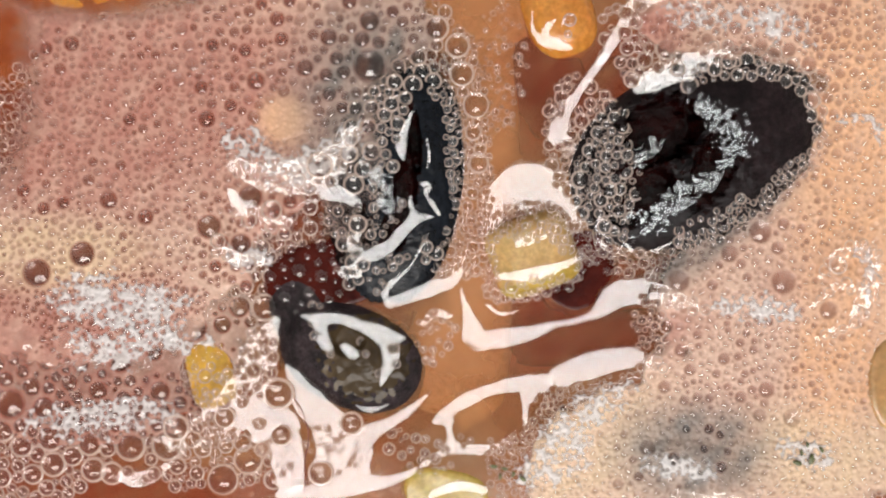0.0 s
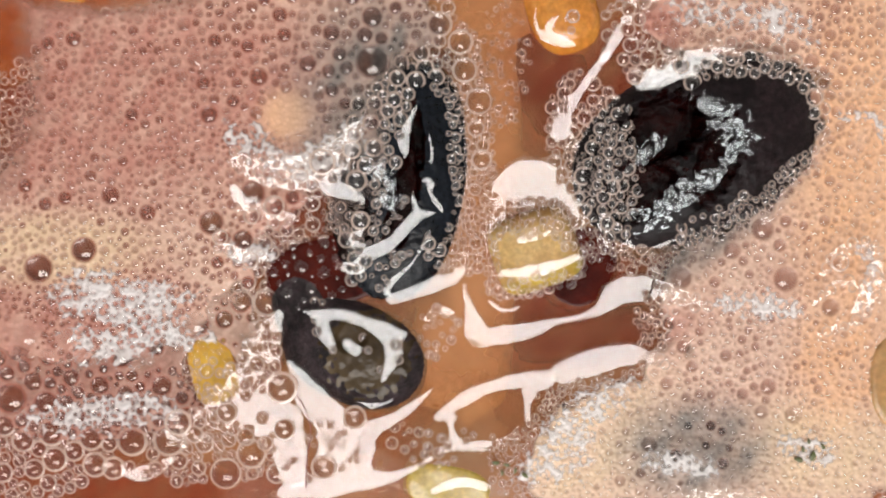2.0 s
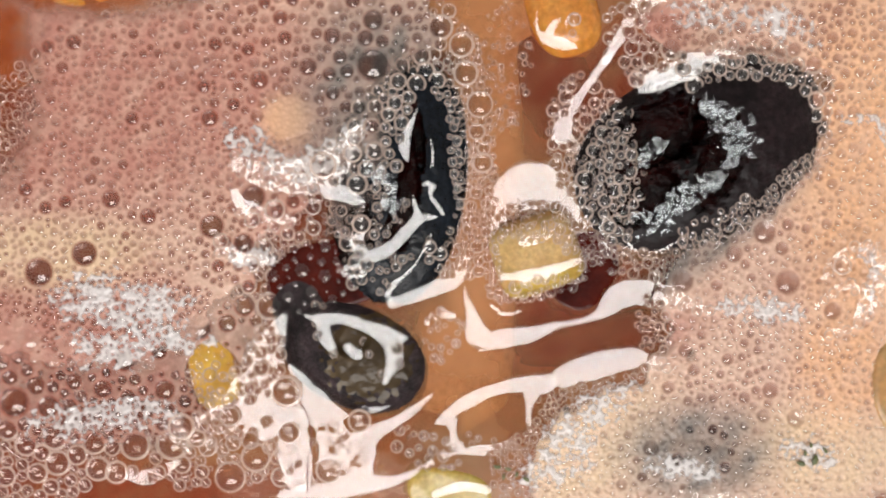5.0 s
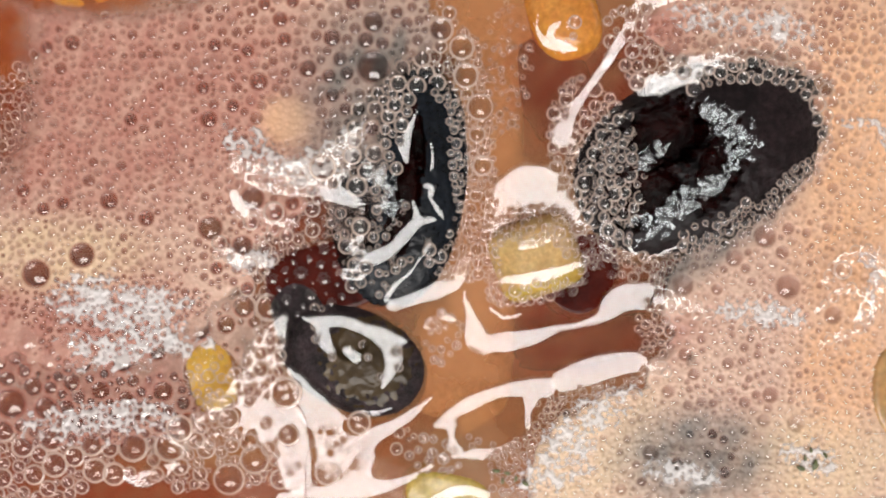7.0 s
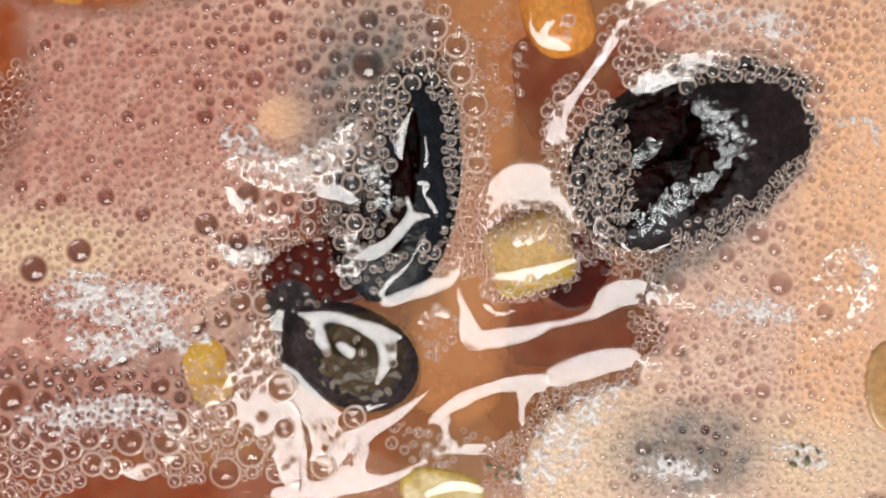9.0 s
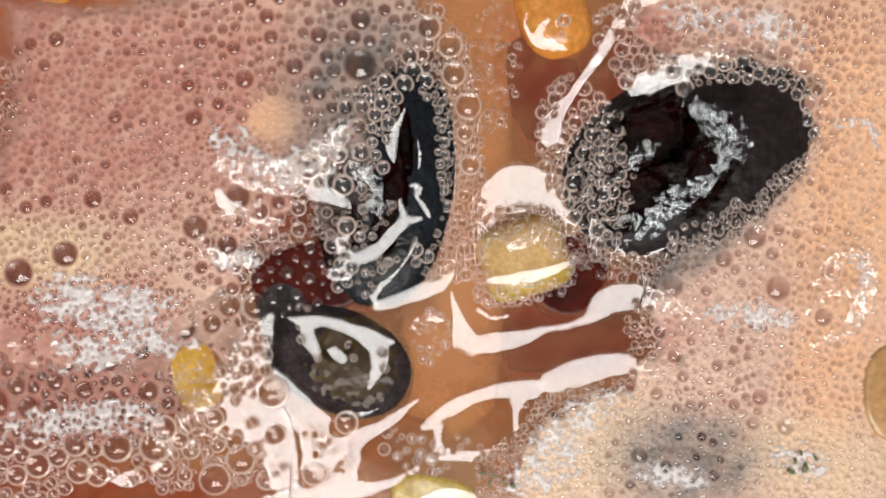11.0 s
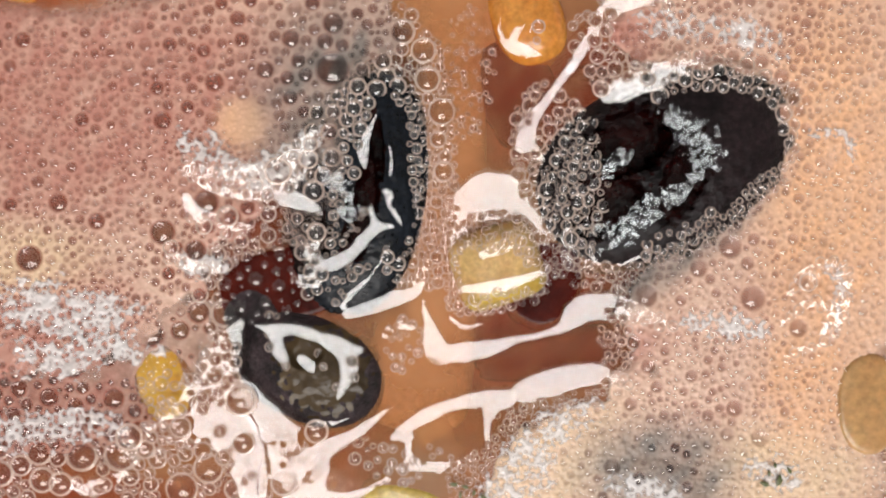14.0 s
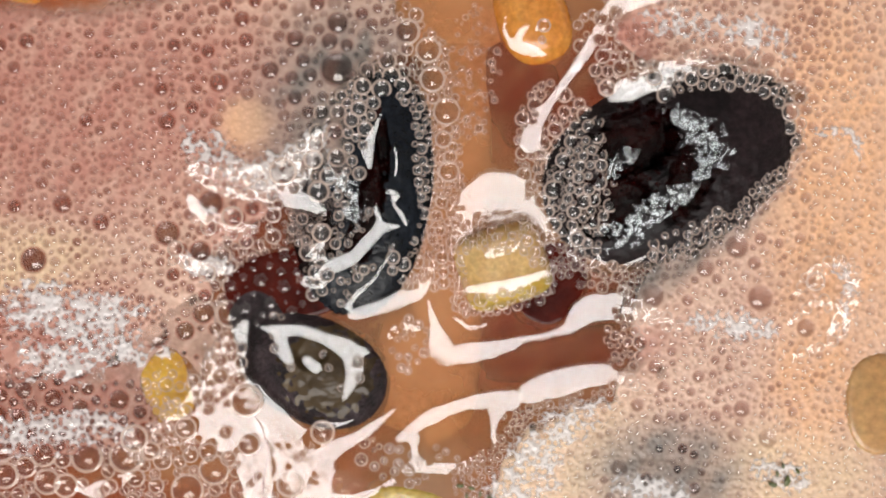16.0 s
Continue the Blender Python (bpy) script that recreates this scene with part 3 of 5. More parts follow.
# pools of clear liquid that lean towards the window, by body: slope east, slope north, height, the lines with half widths, and oval gaps
# tilted films on the olives, pepper and carrot are added to shape highlights
POOLS = dict(
    streak=(0.147, 0.446, 0.10, [[(21.55, 21.65, 0.27), (18.80, 21.45, 0.55), (16.70, 20.95, 0.77), (15.30, 18.80, 0.55), (14.00, 16.65, 0.45)]]),
    streak_low=(0.102, 0.382, 0.10, [[(13.60, 16.25, 0.41), (13.05, 15.45, 0.41), (11.55, 13.30, 0.41), (10.30, 11.45, 0.73), (10.05, 10.05, 0.82), (11.30, 8.95, 0.36)]]),
    arch=(0.005, 0.237, 0.10, [[(4.10, 0.80, 0.60), (4.50, 3.80, 1.30), (7.30, 5.55, 1.90), (9.70, 4.80, 1.30), (12.20, 2.15, 0.40)]]),
    channel=(0.092, 0.204, 0.05, [[(1.60, -3.45, 0.14), (2.10, -5.35, 0.45), (2.80, -7.55, 0.91), (3.80, -8.05, 0.82), (5.55, -7.80, 0.77), (7.80, -7.35, 0.64), (9.80, -6.60, 0.36), (11.80, -6.30, 0.23)],
        [(11.30, -6.30, 0.23), (13.30, -5.55, 0.55), (14.80, -4.05, 1.14), (16.55, -3.70, 1.18), (18.30, -3.85, 1.00), (20.55, -4.55, 0.55), (22.30, -5.20, 0.23)]]),
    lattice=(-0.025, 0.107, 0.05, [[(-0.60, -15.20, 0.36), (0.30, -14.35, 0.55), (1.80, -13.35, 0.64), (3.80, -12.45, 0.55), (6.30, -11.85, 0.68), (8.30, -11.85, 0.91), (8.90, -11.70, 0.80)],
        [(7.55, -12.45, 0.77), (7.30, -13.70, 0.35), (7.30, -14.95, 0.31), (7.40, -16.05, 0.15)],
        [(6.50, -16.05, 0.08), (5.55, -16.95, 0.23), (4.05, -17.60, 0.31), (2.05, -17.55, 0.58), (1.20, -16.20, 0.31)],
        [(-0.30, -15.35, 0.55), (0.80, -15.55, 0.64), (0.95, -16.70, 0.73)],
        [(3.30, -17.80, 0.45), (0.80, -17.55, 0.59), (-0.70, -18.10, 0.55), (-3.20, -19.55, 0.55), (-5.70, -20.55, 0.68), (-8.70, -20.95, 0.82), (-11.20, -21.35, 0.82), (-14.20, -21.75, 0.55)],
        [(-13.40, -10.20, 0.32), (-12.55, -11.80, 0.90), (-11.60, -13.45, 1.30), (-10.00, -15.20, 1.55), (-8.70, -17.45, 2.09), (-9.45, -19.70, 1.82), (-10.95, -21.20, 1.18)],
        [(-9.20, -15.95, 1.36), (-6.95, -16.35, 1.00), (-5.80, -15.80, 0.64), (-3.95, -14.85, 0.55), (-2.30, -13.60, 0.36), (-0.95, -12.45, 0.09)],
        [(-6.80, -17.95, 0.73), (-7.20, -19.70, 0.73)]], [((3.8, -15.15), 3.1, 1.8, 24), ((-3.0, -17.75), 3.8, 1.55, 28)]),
    shelf=(0.110, 0.150, 0.25, [[(10.30, -11.15, 0.95), (10.90, -10.95, 1.05), (13.80, -9.95, 1.05), (16.30, -9.45, 0.85), (18.60, -9.95, 0.45)]]),
    drifting=(-0.142, 0.131, 0.05, [[(-14.20, -5.95, 0.36), (-15.30, -7.95, 1.18), (-16.45, -10.95, 1.64), (-17.95, -13.95, 1.82), (-20.70, -15.45, 1.45), (-23.20, -16.20, 0.82)],
        [(-16.70, -12.45, 1.82), (-14.95, -14.95, 1.95), (-13.80, -17.45, 1.40), (-13.40, -20.45, 1.10)],
        [(-27.95, -19.20, 0.45), (-25.95, -19.75, 0.73), (-23.60, -18.70, 0.41)]]),
    ring=(-0.066, 0.205, 1.25, [[(-11.95, -5.60, 0.14), (-10.60, -5.95, 0.50), (-8.70, -5.95, 0.50), (-6.70, -6.65, 0.59), (-4.80, -7.75, 0.82), (-4.50, -9.55, 0.64), (-5.40, -11.85, 0.14)],
        [(-10.45, -6.20, 0.59), (-10.20, -7.70, 0.59), (-9.60, -8.80, 0.32)],
        [(-4.70, -7.55, 0.59), (-3.45, -7.65, 0.32)]]),
    lip=(-0.001, 0.188, 0.60, [[(-4.70, -4.70, 0.45), (-2.20, -3.90, 0.60), (0.55, -2.55, 0.75), (1.70, -0.55, 0.45)]]),
    fold=(-0.044, 0.277, 1.20, [[(-7.60, -1.45, 0.27), (-6.70, -0.85, 0.55), (-4.70, 0.15, 0.55), (-3.45, 1.45, 0.50), (-2.30, 2.55, 0.45), (-0.95, 2.70, 0.14)],
        [(-2.35, 2.65, 0.41), (-2.65, 3.65, 0.27), (-2.80, 4.55, 0.09)],
        [(-6.95, -0.70, 0.45), (-7.70, 0.55, 0.64), (-7.20, 1.80, 0.27)],
        [(-8.60, -1.95, 0.45), (-7.45, -1.95, 0.55)]]),
    slot=(-0.028, 0.352, 1.50, [[(-3.40, 7.55, 0.14), (-3.60, 8.80, 0.41), (-3.30, 10.05, 0.36), (-2.45, 11.80, 0.09)]]),
    sheen=(-0.093, 0.323, 0.75, [[(-17.45, 7.05, 0.64), (-15.70, 6.30, 1.09), (-13.20, 6.15, 1.36), (-10.70, 6.15, 1.36), (-8.95, 8.05, 1.09), (-7.45, 10.05, 0.45)],
        [(-11.20, 5.55, 1.00), (-9.20, 4.80, 0.73), (-7.20, 3.95, 0.41), (-6.20, 3.25, 0.14)]]),
    sheen_low=(-0.144, 0.287, 0.40, [[(-17.95, 4.80, 0.45), (-17.20, 3.55, 0.64), (-15.20, 2.80, 0.64), (-13.20, 2.30, 0.36)],
        [(-19.45, 0.05, 0.45), (-17.70, -0.95, 0.59), (-15.95, -1.05, 0.41)]]),
    seam=(-0.011, 0.338, 1.75, [[(-1.35, 9.30, 0.11), (-1.15, 7.80, 0.14), (-1.35, 6.95, 0.09)]]),
    seam_low=(-0.030, 0.251, 1.30, [[(-1.30, 1.15, 0.11), (-2.10, -0.45, 0.14), (-3.10, -1.85, 0.16), (-4.20, -2.80, 0.23), (-5.05, -3.95, 0.27), (-4.70, -4.45, 0.14)]]),
    dab=(0.000, 0.056, 0.25, [[(-0.95, -21.65, 0.30), (1.30, -20.85, 0.45), (3.55, -21.25, 0.35)]]),
    gloss=(0.006, 0.198, 1.95, [[(4.80, -2.45, 0.30), (8.05, -2.05, 0.50), (10.05, -1.45, 0.40), (11.70, -0.70, 0.25)]]),
    shine=(0.077, 0.400, 1.60, [[(7.70, 20.05, 0.12), (7.70, 18.95, 0.19), (8.55, 17.95, 0.35), (9.80, 17.65, 0.46), (11.05, 17.30, 0.15)],
        [(8.80, 18.15, 0.31), (8.95, 18.95, 0.35), (9.55, 19.45, 0.15)],
        [(10.20, 18.95, 0.08), (10.30, 19.65, 0.12)],
        [(6.45, 21.55, 0.19), (7.30, 21.95, 0.15)]]),
    notch=(0.016, 0.217, 0.70, [[(13.70, 2.55, 0.40), (14.10, 0.05, 0.65), (15.80, -0.05, 0.30)]]),
    edge=(0.195, 0.106, 0.70, [[(20.05, -21.35, 0.36), (22.80, -21.60, 0.45), (27.30, -21.55, 0.36)]]),
    ripple=(0.003, 0.169, 0.05, [[(3.95, -4.95, 0.20), (5.20, -5.80, 0.20), (6.55, -5.45, 0.15)]]),
    crest=(-0.003, 0.108, 0.30, [[(-7.70, -13.55, 0.20), (-6.45, -14.15, 0.25), (-4.80, -13.65, 0.15)]]),
    curl=(-0.000, 0.164, 0.05, [[(-1.60, -6.55, 0.30), (-0.70, -5.65, 0.40), (0.65, -5.95, 0.25)]]),
    spark=(0.005, 0.217, 2.00, [[(6.55, 0.55, 0.40), (7.55, 0.85, 0.45), (8.55, 1.15, 0.35)]]),
    glint=(-0.005, 0.143, 1.00, [[(-8.45, -8.55, 0.45), (-7.70, -9.20, 0.45)]]),
    brow=(0.056, 0.331, 1.60, [[(17.05, 14.15, 0.70), (20.30, 15.45, 1.05), (24.20, 16.45, 0.60)]]),
    hook=(0.295, 0.275, 0.35, [[(33.19, -2.41, 0.29), (33.88, -1.03, 0.50), (35.16, -0.05, 0.58), (36.45, -0.15, 0.50), (36.94, -1.23, 0.42)]]),
    hook_side=(0.310, 0.255, 0.35, [[(37.04, -1.43, 0.42), (36.94, -3.15, 0.71), (36.45, -4.88, 0.62), (35.66, -6.85, 0.21)]]),
    hook_low=(0.285, 0.255, 0.35, [[(32.41, -5.17, 0.17), (33.19, -3.99, 0.33), (34.38, -3.20, 0.38), (35.85, -3.50, 0.38)]]),
    hook_end=(0.285, 0.245, 0.35, [[(32.70, -8.13, 0.17), (33.54, -7.34, 0.29), (34.67, -6.85, 0.17)]]),
    wet_line=(0.152, 0.277, 0.90, [[(15.20, 1.45, 0.11), (16.20, 0.05, 0.18), (17.40, -0.50, 0.20), (19.05, 0.15, 0.16), (20.55, 0.85, 0.09)]]),
    seam_mid=(-0.009, 0.306, 1.70, [[(-1.95, 5.55, 0.14), (-1.20, 5.30, 0.32), (-1.35, 4.55, 0.18), (-0.60, 3.45, 0.23), (-0.30, 2.80, 0.09)]]),
)
# torn froth painted white for glints, and films added for glints on torn flesh: height, density, film or not, then the
# line with half widths
GLINT_PATCHES = [
    (0.42, 0.22, False, [(-20.70, 11.05, 1.50), (-17.70, 9.30, 2.50), (-14.70, 7.30, 2.75), (-11.20, 7.05, 3.00), (-7.95, 9.55, 2.50), (-6.70, 11.30, 1.00)]),
    (0.40, 0.22, False, [(-19.70, 0.05, 1.50), (-17.20, -0.95, 1.80), (-14.50, -0.60, 1.20)]),
    (0.34, 0.22, False, [(-36.20, -4.45, 2.50), (-31.20, -4.45, 3.50), (-26.20, -5.20, 3.75), (-20.70, -3.95, 2.50)]),
    (0.34, 0.22, False, [(-34.70, -8.45, 2.50), (-29.20, -8.95, 2.80), (-24.20, -7.95, 2.50), (-19.70, -8.45, 1.50)]),
    (0.28, 0.22, False, [(-38.20, -15.45, 2.50), (-32.20, -15.20, 3.00), (-26.20, -14.45, 2.50), (-22.70, -14.95, 1.50)]),
    (0.25, 0.18, False, [(16.30, 13.80, 1.20), (20.30, 15.30, 1.80), (24.80, 16.55, 1.20)]),
    (0.34, 0.18, False, [(17.80, 21.05, 1.50), (23.30, 20.55, 2.20), (30.30, 19.55, 2.50), (32.80, 17.55, 1.30)]),
    (0.34, 0.18, False, [(23.05, -5.20, 1.20), (27.30, -5.20, 2.20), (32.30, -5.95, 1.50)]),
    (0.34, 0.18, False, [(34.80, -0.20, 1.00), (37.30, -0.70, 1.20), (37.30, -3.95, 1.30), (35.80, -6.95, 1.00)]),
    (0.34, 0.18, False, [(7.30, -14.95, 1.50), (10.80, -16.45, 3.00), (13.80, -13.95, 3.00), (18.30, -11.95, 1.70)]),
    (0.34, 0.18, False, [(5.30, -21.70, 1.50), (8.80, -19.45, 3.00), (13.80, -19.45, 2.50)]),
    (0.34, 0.18, False, [(16.80, -18.45, 1.20), (20.80, -19.45, 2.20), (25.30, -20.45, 1.50)]),
    (0.34, 0.18, False, [(28.80, -17.45, 1.30), (31.80, -17.95, 2.50), (35.30, -18.45, 1.50)]),
    (0.34, 0.18, False, [(34.30, 11.30, 1.00), (37.80, 11.30, 1.10), (38.80, 8.55, 1.20)]),
    (0.15, 0.16, True, [(15.80, 0.20, 0.60), (17.80, 2.20, 1.20), (20.30, 4.30, 1.50), (22.80, 6.20, 1.10), (24.00, 7.20, 0.50)]),
    (0.15, 0.10, True, [(16.05, 6.80, 0.80), (17.30, 8.00, 1.30), (18.80, 9.75, 0.70)]),
    (0.15, 0.14, True, [(20.60, 13.20, 0.80), (22.60, 11.60, 1.40), (24.30, 10.00, 2.20), (25.00, 8.20, 2.00), (23.60, 6.40, 1.00)]),
    (0.15, 0.06, True, [(15.60, 3.20, 0.90), (18.30, 2.20, 1.30), (19.80, 1.60, 0.80)]),
    (0.20, 0.10, True, [(-7.60, 7.60, 0.80), (-5.40, 5.80, 1.30), (-4.60, 3.60, 1.20), (-5.60, 1.80, 1.00)]),
]


def pool_height(x, y, body):
    """Height of a body of liquid, and how far inside its edge (below 1) points lie."""
    z, near = np.full(x.shape, -9.0), np.full(x.shape, 9.0)
    sx, sy, z0, lines, *gaps = body
    ends = min(sx * q[0] + sy * q[1] - math.hypot(sx, sy) * q[2] for line in lines for q in line)
    for line in lines:
        p = curve_through(line, 16 * len(line))
        w = 1.28 * p[:, 2] * (1 + 0.08 * wave(p[:, 0], p[:, 1], 81, 2.0))
        inside = (x > p[:, 0].min() - 4) & (x < p[:, 0].max() + 4) & (y > p[:, 1].min() - 4) & (y < p[:, 1].max() + 4)
        if not inside.any():
            continue
        u, v = x[inside], y[inside]
        c = np.full(u.shape, 9.0)
        for px, py, pw in zip(p[:, 0], p[:, 1], w):
            c = np.minimum(c, ((u - px) ** 2 + (v - py) ** 2) / pw ** 2)
        c = np.sqrt(c) + 0.05 * wave(u, v, 83, 1.8)
        lift = np.maximum(sx * u + sy * v - ends, 0) + 0.08
        z[inside] = np.maximum(z[inside], np.where(c < 1.1, z0 + lift * (1 - np.clip(c, 0, 1) ** 26), -9.0))
        near[inside] = np.minimum(near[inside], c)
    for gap in (gaps[0] if gaps else ()):
        near = np.maximum(near, 1 / np.maximum(oval(x, y, *gap) + 0.03 * wave(x, y, 84, 1.5), 0.2))
    return z, near


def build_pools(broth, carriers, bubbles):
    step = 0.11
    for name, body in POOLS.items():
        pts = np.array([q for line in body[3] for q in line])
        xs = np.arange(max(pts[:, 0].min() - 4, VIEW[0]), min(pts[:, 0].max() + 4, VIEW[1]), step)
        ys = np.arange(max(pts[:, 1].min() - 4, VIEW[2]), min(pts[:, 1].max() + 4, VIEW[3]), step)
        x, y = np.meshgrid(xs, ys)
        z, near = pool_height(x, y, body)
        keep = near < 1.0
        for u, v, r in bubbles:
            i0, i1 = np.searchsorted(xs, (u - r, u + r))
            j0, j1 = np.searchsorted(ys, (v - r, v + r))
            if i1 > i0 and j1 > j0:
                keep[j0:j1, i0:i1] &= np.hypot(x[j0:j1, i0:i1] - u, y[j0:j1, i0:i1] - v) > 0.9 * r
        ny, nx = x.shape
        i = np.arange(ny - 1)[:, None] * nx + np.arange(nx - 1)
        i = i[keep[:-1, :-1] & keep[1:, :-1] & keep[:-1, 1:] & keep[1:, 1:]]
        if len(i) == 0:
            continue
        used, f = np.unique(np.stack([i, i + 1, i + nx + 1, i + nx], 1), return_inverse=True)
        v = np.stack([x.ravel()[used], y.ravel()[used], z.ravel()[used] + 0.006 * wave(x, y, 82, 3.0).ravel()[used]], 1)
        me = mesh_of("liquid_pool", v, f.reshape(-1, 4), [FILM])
        part("liquid_pool", me, carriers.get(name, broth), "clear glossy liquid film tilted to mirror the window")
    for z0, dense, fine, line in GLINT_PATCHES:
        n, m = 18 * len(line), 15
        p = curve_through(line, n)
        d = np.gradient(p[:, :2], axis=0)
        d /= np.maximum(np.linalg.norm(d, axis=1, keepdims=True), 1e-6)
        c = np.linspace(-1, 1, m)
        xy = p[:, None, :2] + np.stack([-d[:, 1], d[:, 0]], 1)[:, None, :] * (p[:, 2:3] * c)[..., None]
        x, y = xy[..., 0], xy[..., 1]
        z = np.maximum(relief(x, y), 0) + z0 + 0.05 * wave(x, y, 82, 1.5)
        if fine:
            # these added films lean towards the window so that they glint
            lean = 0.0085 * x.mean() * (x - x.mean()) + (0.27 + 0.0085 * y.mean()) * (y - y.mean())
            z = np.quantile(z - lean, 0.8) + lean + 0.05 * wave(x, y, 82, 0.9)
        i = (np.arange(n - 1)[:, None] * m + np.arange(m - 1)).ravel()
        me = mesh_of("froth", np.stack([x.ravel(), y.ravel(), z.ravel()], 1), np.stack([i, i + m, i + m + 1, i + 1], 1), [FLESH_GLINT if fine else FROTH_GLINT])
        a = me.attributes.new("thickness", "FLOAT", "POINT")
        edge = dense - 0.5 * np.abs(c)[None, :] ** 2 - 0.4 * np.abs(np.linspace(-1, 1, n))[:, None] ** 4
        a.data.foreach_set("value", edge.ravel().astype(np.float32))
        part("flesh_glint" if fine else "froth", me, broth, "leaning wet film added for glints on torn olive flesh" if fine else "torn froth with window glints painted in as white")


# patches of foam: (centre, half axes, turn)
FOAM_WEST = [((-7.40, 3.70), 2.90, 3.20, 0), ((-7.20, 8.80), 3.10, 4.75, 10), ((-30.20, 12.05), 22.00, 14.50, -12), ((-11.20, 19.05), 11.50, 7.50, 0), ((-9.20, 13.55), 6.00, 5.50, 0), ((-33.20, -1.95), 15.00, 9.50, 0), ((-22.70, 0.55), 5.50, 6.00, 20)]
FOAM_EAST = [((32.80, 7.55), 5.00, 6.50, 0), ((25.80, 18.30), 10.00, 2.50, -10), ((30.80, 20.55), 14.00, 4.25, -12), ((39.80, 10.05), 6.50, 16.50, 0), ((30.80, -5.95), 12.00, 9.50, 0), ((25.80, -0.45), 8.00, 3.50, 38), ((27.30, -16.95), 16.50, 8.50, 0),
             ((13.40, -18.50), 7.00, 4.60, 22)]
FOAM_RAFT = [((-28.60, -14.40), 11.00, 3.00, 8), ((-33.70, -10.70), 14.50, 4.75, 6), ((-22.70, -7.45), 6.50, 4.50, 15)]
BARE = [((-20.60, -11.25), 2.20, 2.90, 12), ((21.90, 8.15), 10.75, 7.00, 27), ((-1.40, 6.50), 3.70, 10.20, 0)]

# where the foam thins out gently over what lies below
VEIL = [((-6.60, 3.90), 4.40, 4.80, 0), ((-3.40, 12.00), 3.20, 5.50, 0)]
SHEER = [((-31.50, 23.20), 11.50, 2.90, 0), ((-40.50, 15.50), 4.80, 10.50, 0)]


def cover(x, y, patches):
    """Above 0 where the foam lies."""
    d = -np.log(np.sum([np.exp(-7 * np.minimum(oval(x, y, *p), 20)) for p in patches], axis=0) + 1e-60) / 7
    bare = np.min([oval(x, y, *p) for p in BARE], axis=0)
    return np.minimum(1 - d, bare - 1) + 0.07 * wave(x, y, 91, 4.0) + 0.03 * wave(x, y, 92, 1.2)


# bubbles that stand out, in plan order: (x, y, radius)
WEST_BUBBLES = [(-6.45, 16.15, 1.60), (-6.45, 20.05, 1.00), (-10.05, 18.65, 0.85), (-9.35, 16.80, 0.70), (-12.15, 15.95, 0.85), (-14.20, 18.45, 0.70), (-0.55, 19.45, 1.00), (-20.80, 11.45, 0.85),
    (-18.70, 12.65, 0.65), (-16.45, 14.80, 0.90), (-27.60, 11.40, 0.65), (-27.45, 18.80, 0.50), (-32.70, 18.05, 0.75), (-34.95, 17.65, 0.65), (-33.70, 15.80, 0.60), (-34.70, 13.05, 0.50),
    (-36.95, 5.15, 0.70), (-35.20, 3.55, 0.65), (-33.45, 4.05, 0.65), (-29.45, 4.30, 0.90), (-31.20, 6.05, 0.60), (-31.80, -0.45, 1.25), (-35.80, -2.10, 1.40), (-26.20, 2.80, 0.80),
    (-23.60, 17.80, 0.40), (-19.20, 18.20, 0.45)]
FILM_SIDE_BUBBLES = [(-4.20, -8.55, 0.45), (-4.00, -9.95, 0.35), (-7.20, -8.20, 0.35), (-6.70, -9.20, 0.30), (-11.30, -6.50, 0.35), (-10.90, -7.40, 0.35), (-9.60, -9.00, 0.30), (-5.60, -10.90, 0.30),
    (-16.95, 4.55, 1.20), (-20.60, 1.95, 1.20), (-17.80, 0.45, 1.00), (-14.70, 3.30, 0.80), (-10.45, 7.05, 1.00), (-13.45, 4.15, 0.70), (-7.95, 8.05, 0.70), (-7.70, 5.55, 0.80),
    (-11.70, 1.80, 0.60), (-8.70, 0.45, 0.65), (-10.70, -2.45, 0.75), (-12.70, -1.95, 0.80), (-15.20, -2.45, 0.70), (-7.20, 2.05, 0.70), (-9.20, 3.30, 0.45), (-13.95, 1.30, 0.55),
    (-11.95, -0.70, 0.50)]
RAFT_BUBBLES = [(-36.95, -8.20, 1.30), (-38.20, -13.70, 1.50), (-35.20, -14.05, 1.10), (-33.20, -8.20, 1.00), (-34.95, -9.95, 0.90), (-28.45, -9.95, 1.10), (-31.95, -10.20, 0.85), (-32.95, -11.85, 0.80),
    (-25.45, -9.20, 0.80), (-21.95, -7.05, 1.30), (-19.45, -6.70, 0.90), (-17.95, -5.20, 1.00), (-15.70, -5.20, 1.10), (-24.95, -12.55, 1.00), (-26.70, -14.35, 1.00), (-27.60, -17.45, 1.20),
    (-24.30, -17.35, 1.30), (-23.45, -19.20, 0.70), (-31.20, -17.20, 1.00), (-33.30, -14.05, 0.75), (-34.70, -16.70, 1.10), (-29.60, -17.70, 0.65), (-32.70, -18.35, 0.80), (-37.20, -17.45, 0.90),
    (-36.20, -19.95, 0.80)]
DRIFT_BUBBLES = [(-19.45, -20.45, 1.30), (-17.20, -18.70, 1.20), (-14.20, -12.55, 1.20), (-14.05, -16.25, 0.85), (-7.95, -15.25, 0.90), (-15.30, -7.95, 0.45), (-10.70, -19.70, 1.00), (-15.90, -15.20, 0.50),
    (-17.70, -17.20, 0.70), (-15.70, -17.45, 0.60), (-19.20, -17.45, 0.60), (-14.95, -20.45, 0.80), (-16.20, -10.45, 0.60), (-17.20, -13.20, 0.45)]
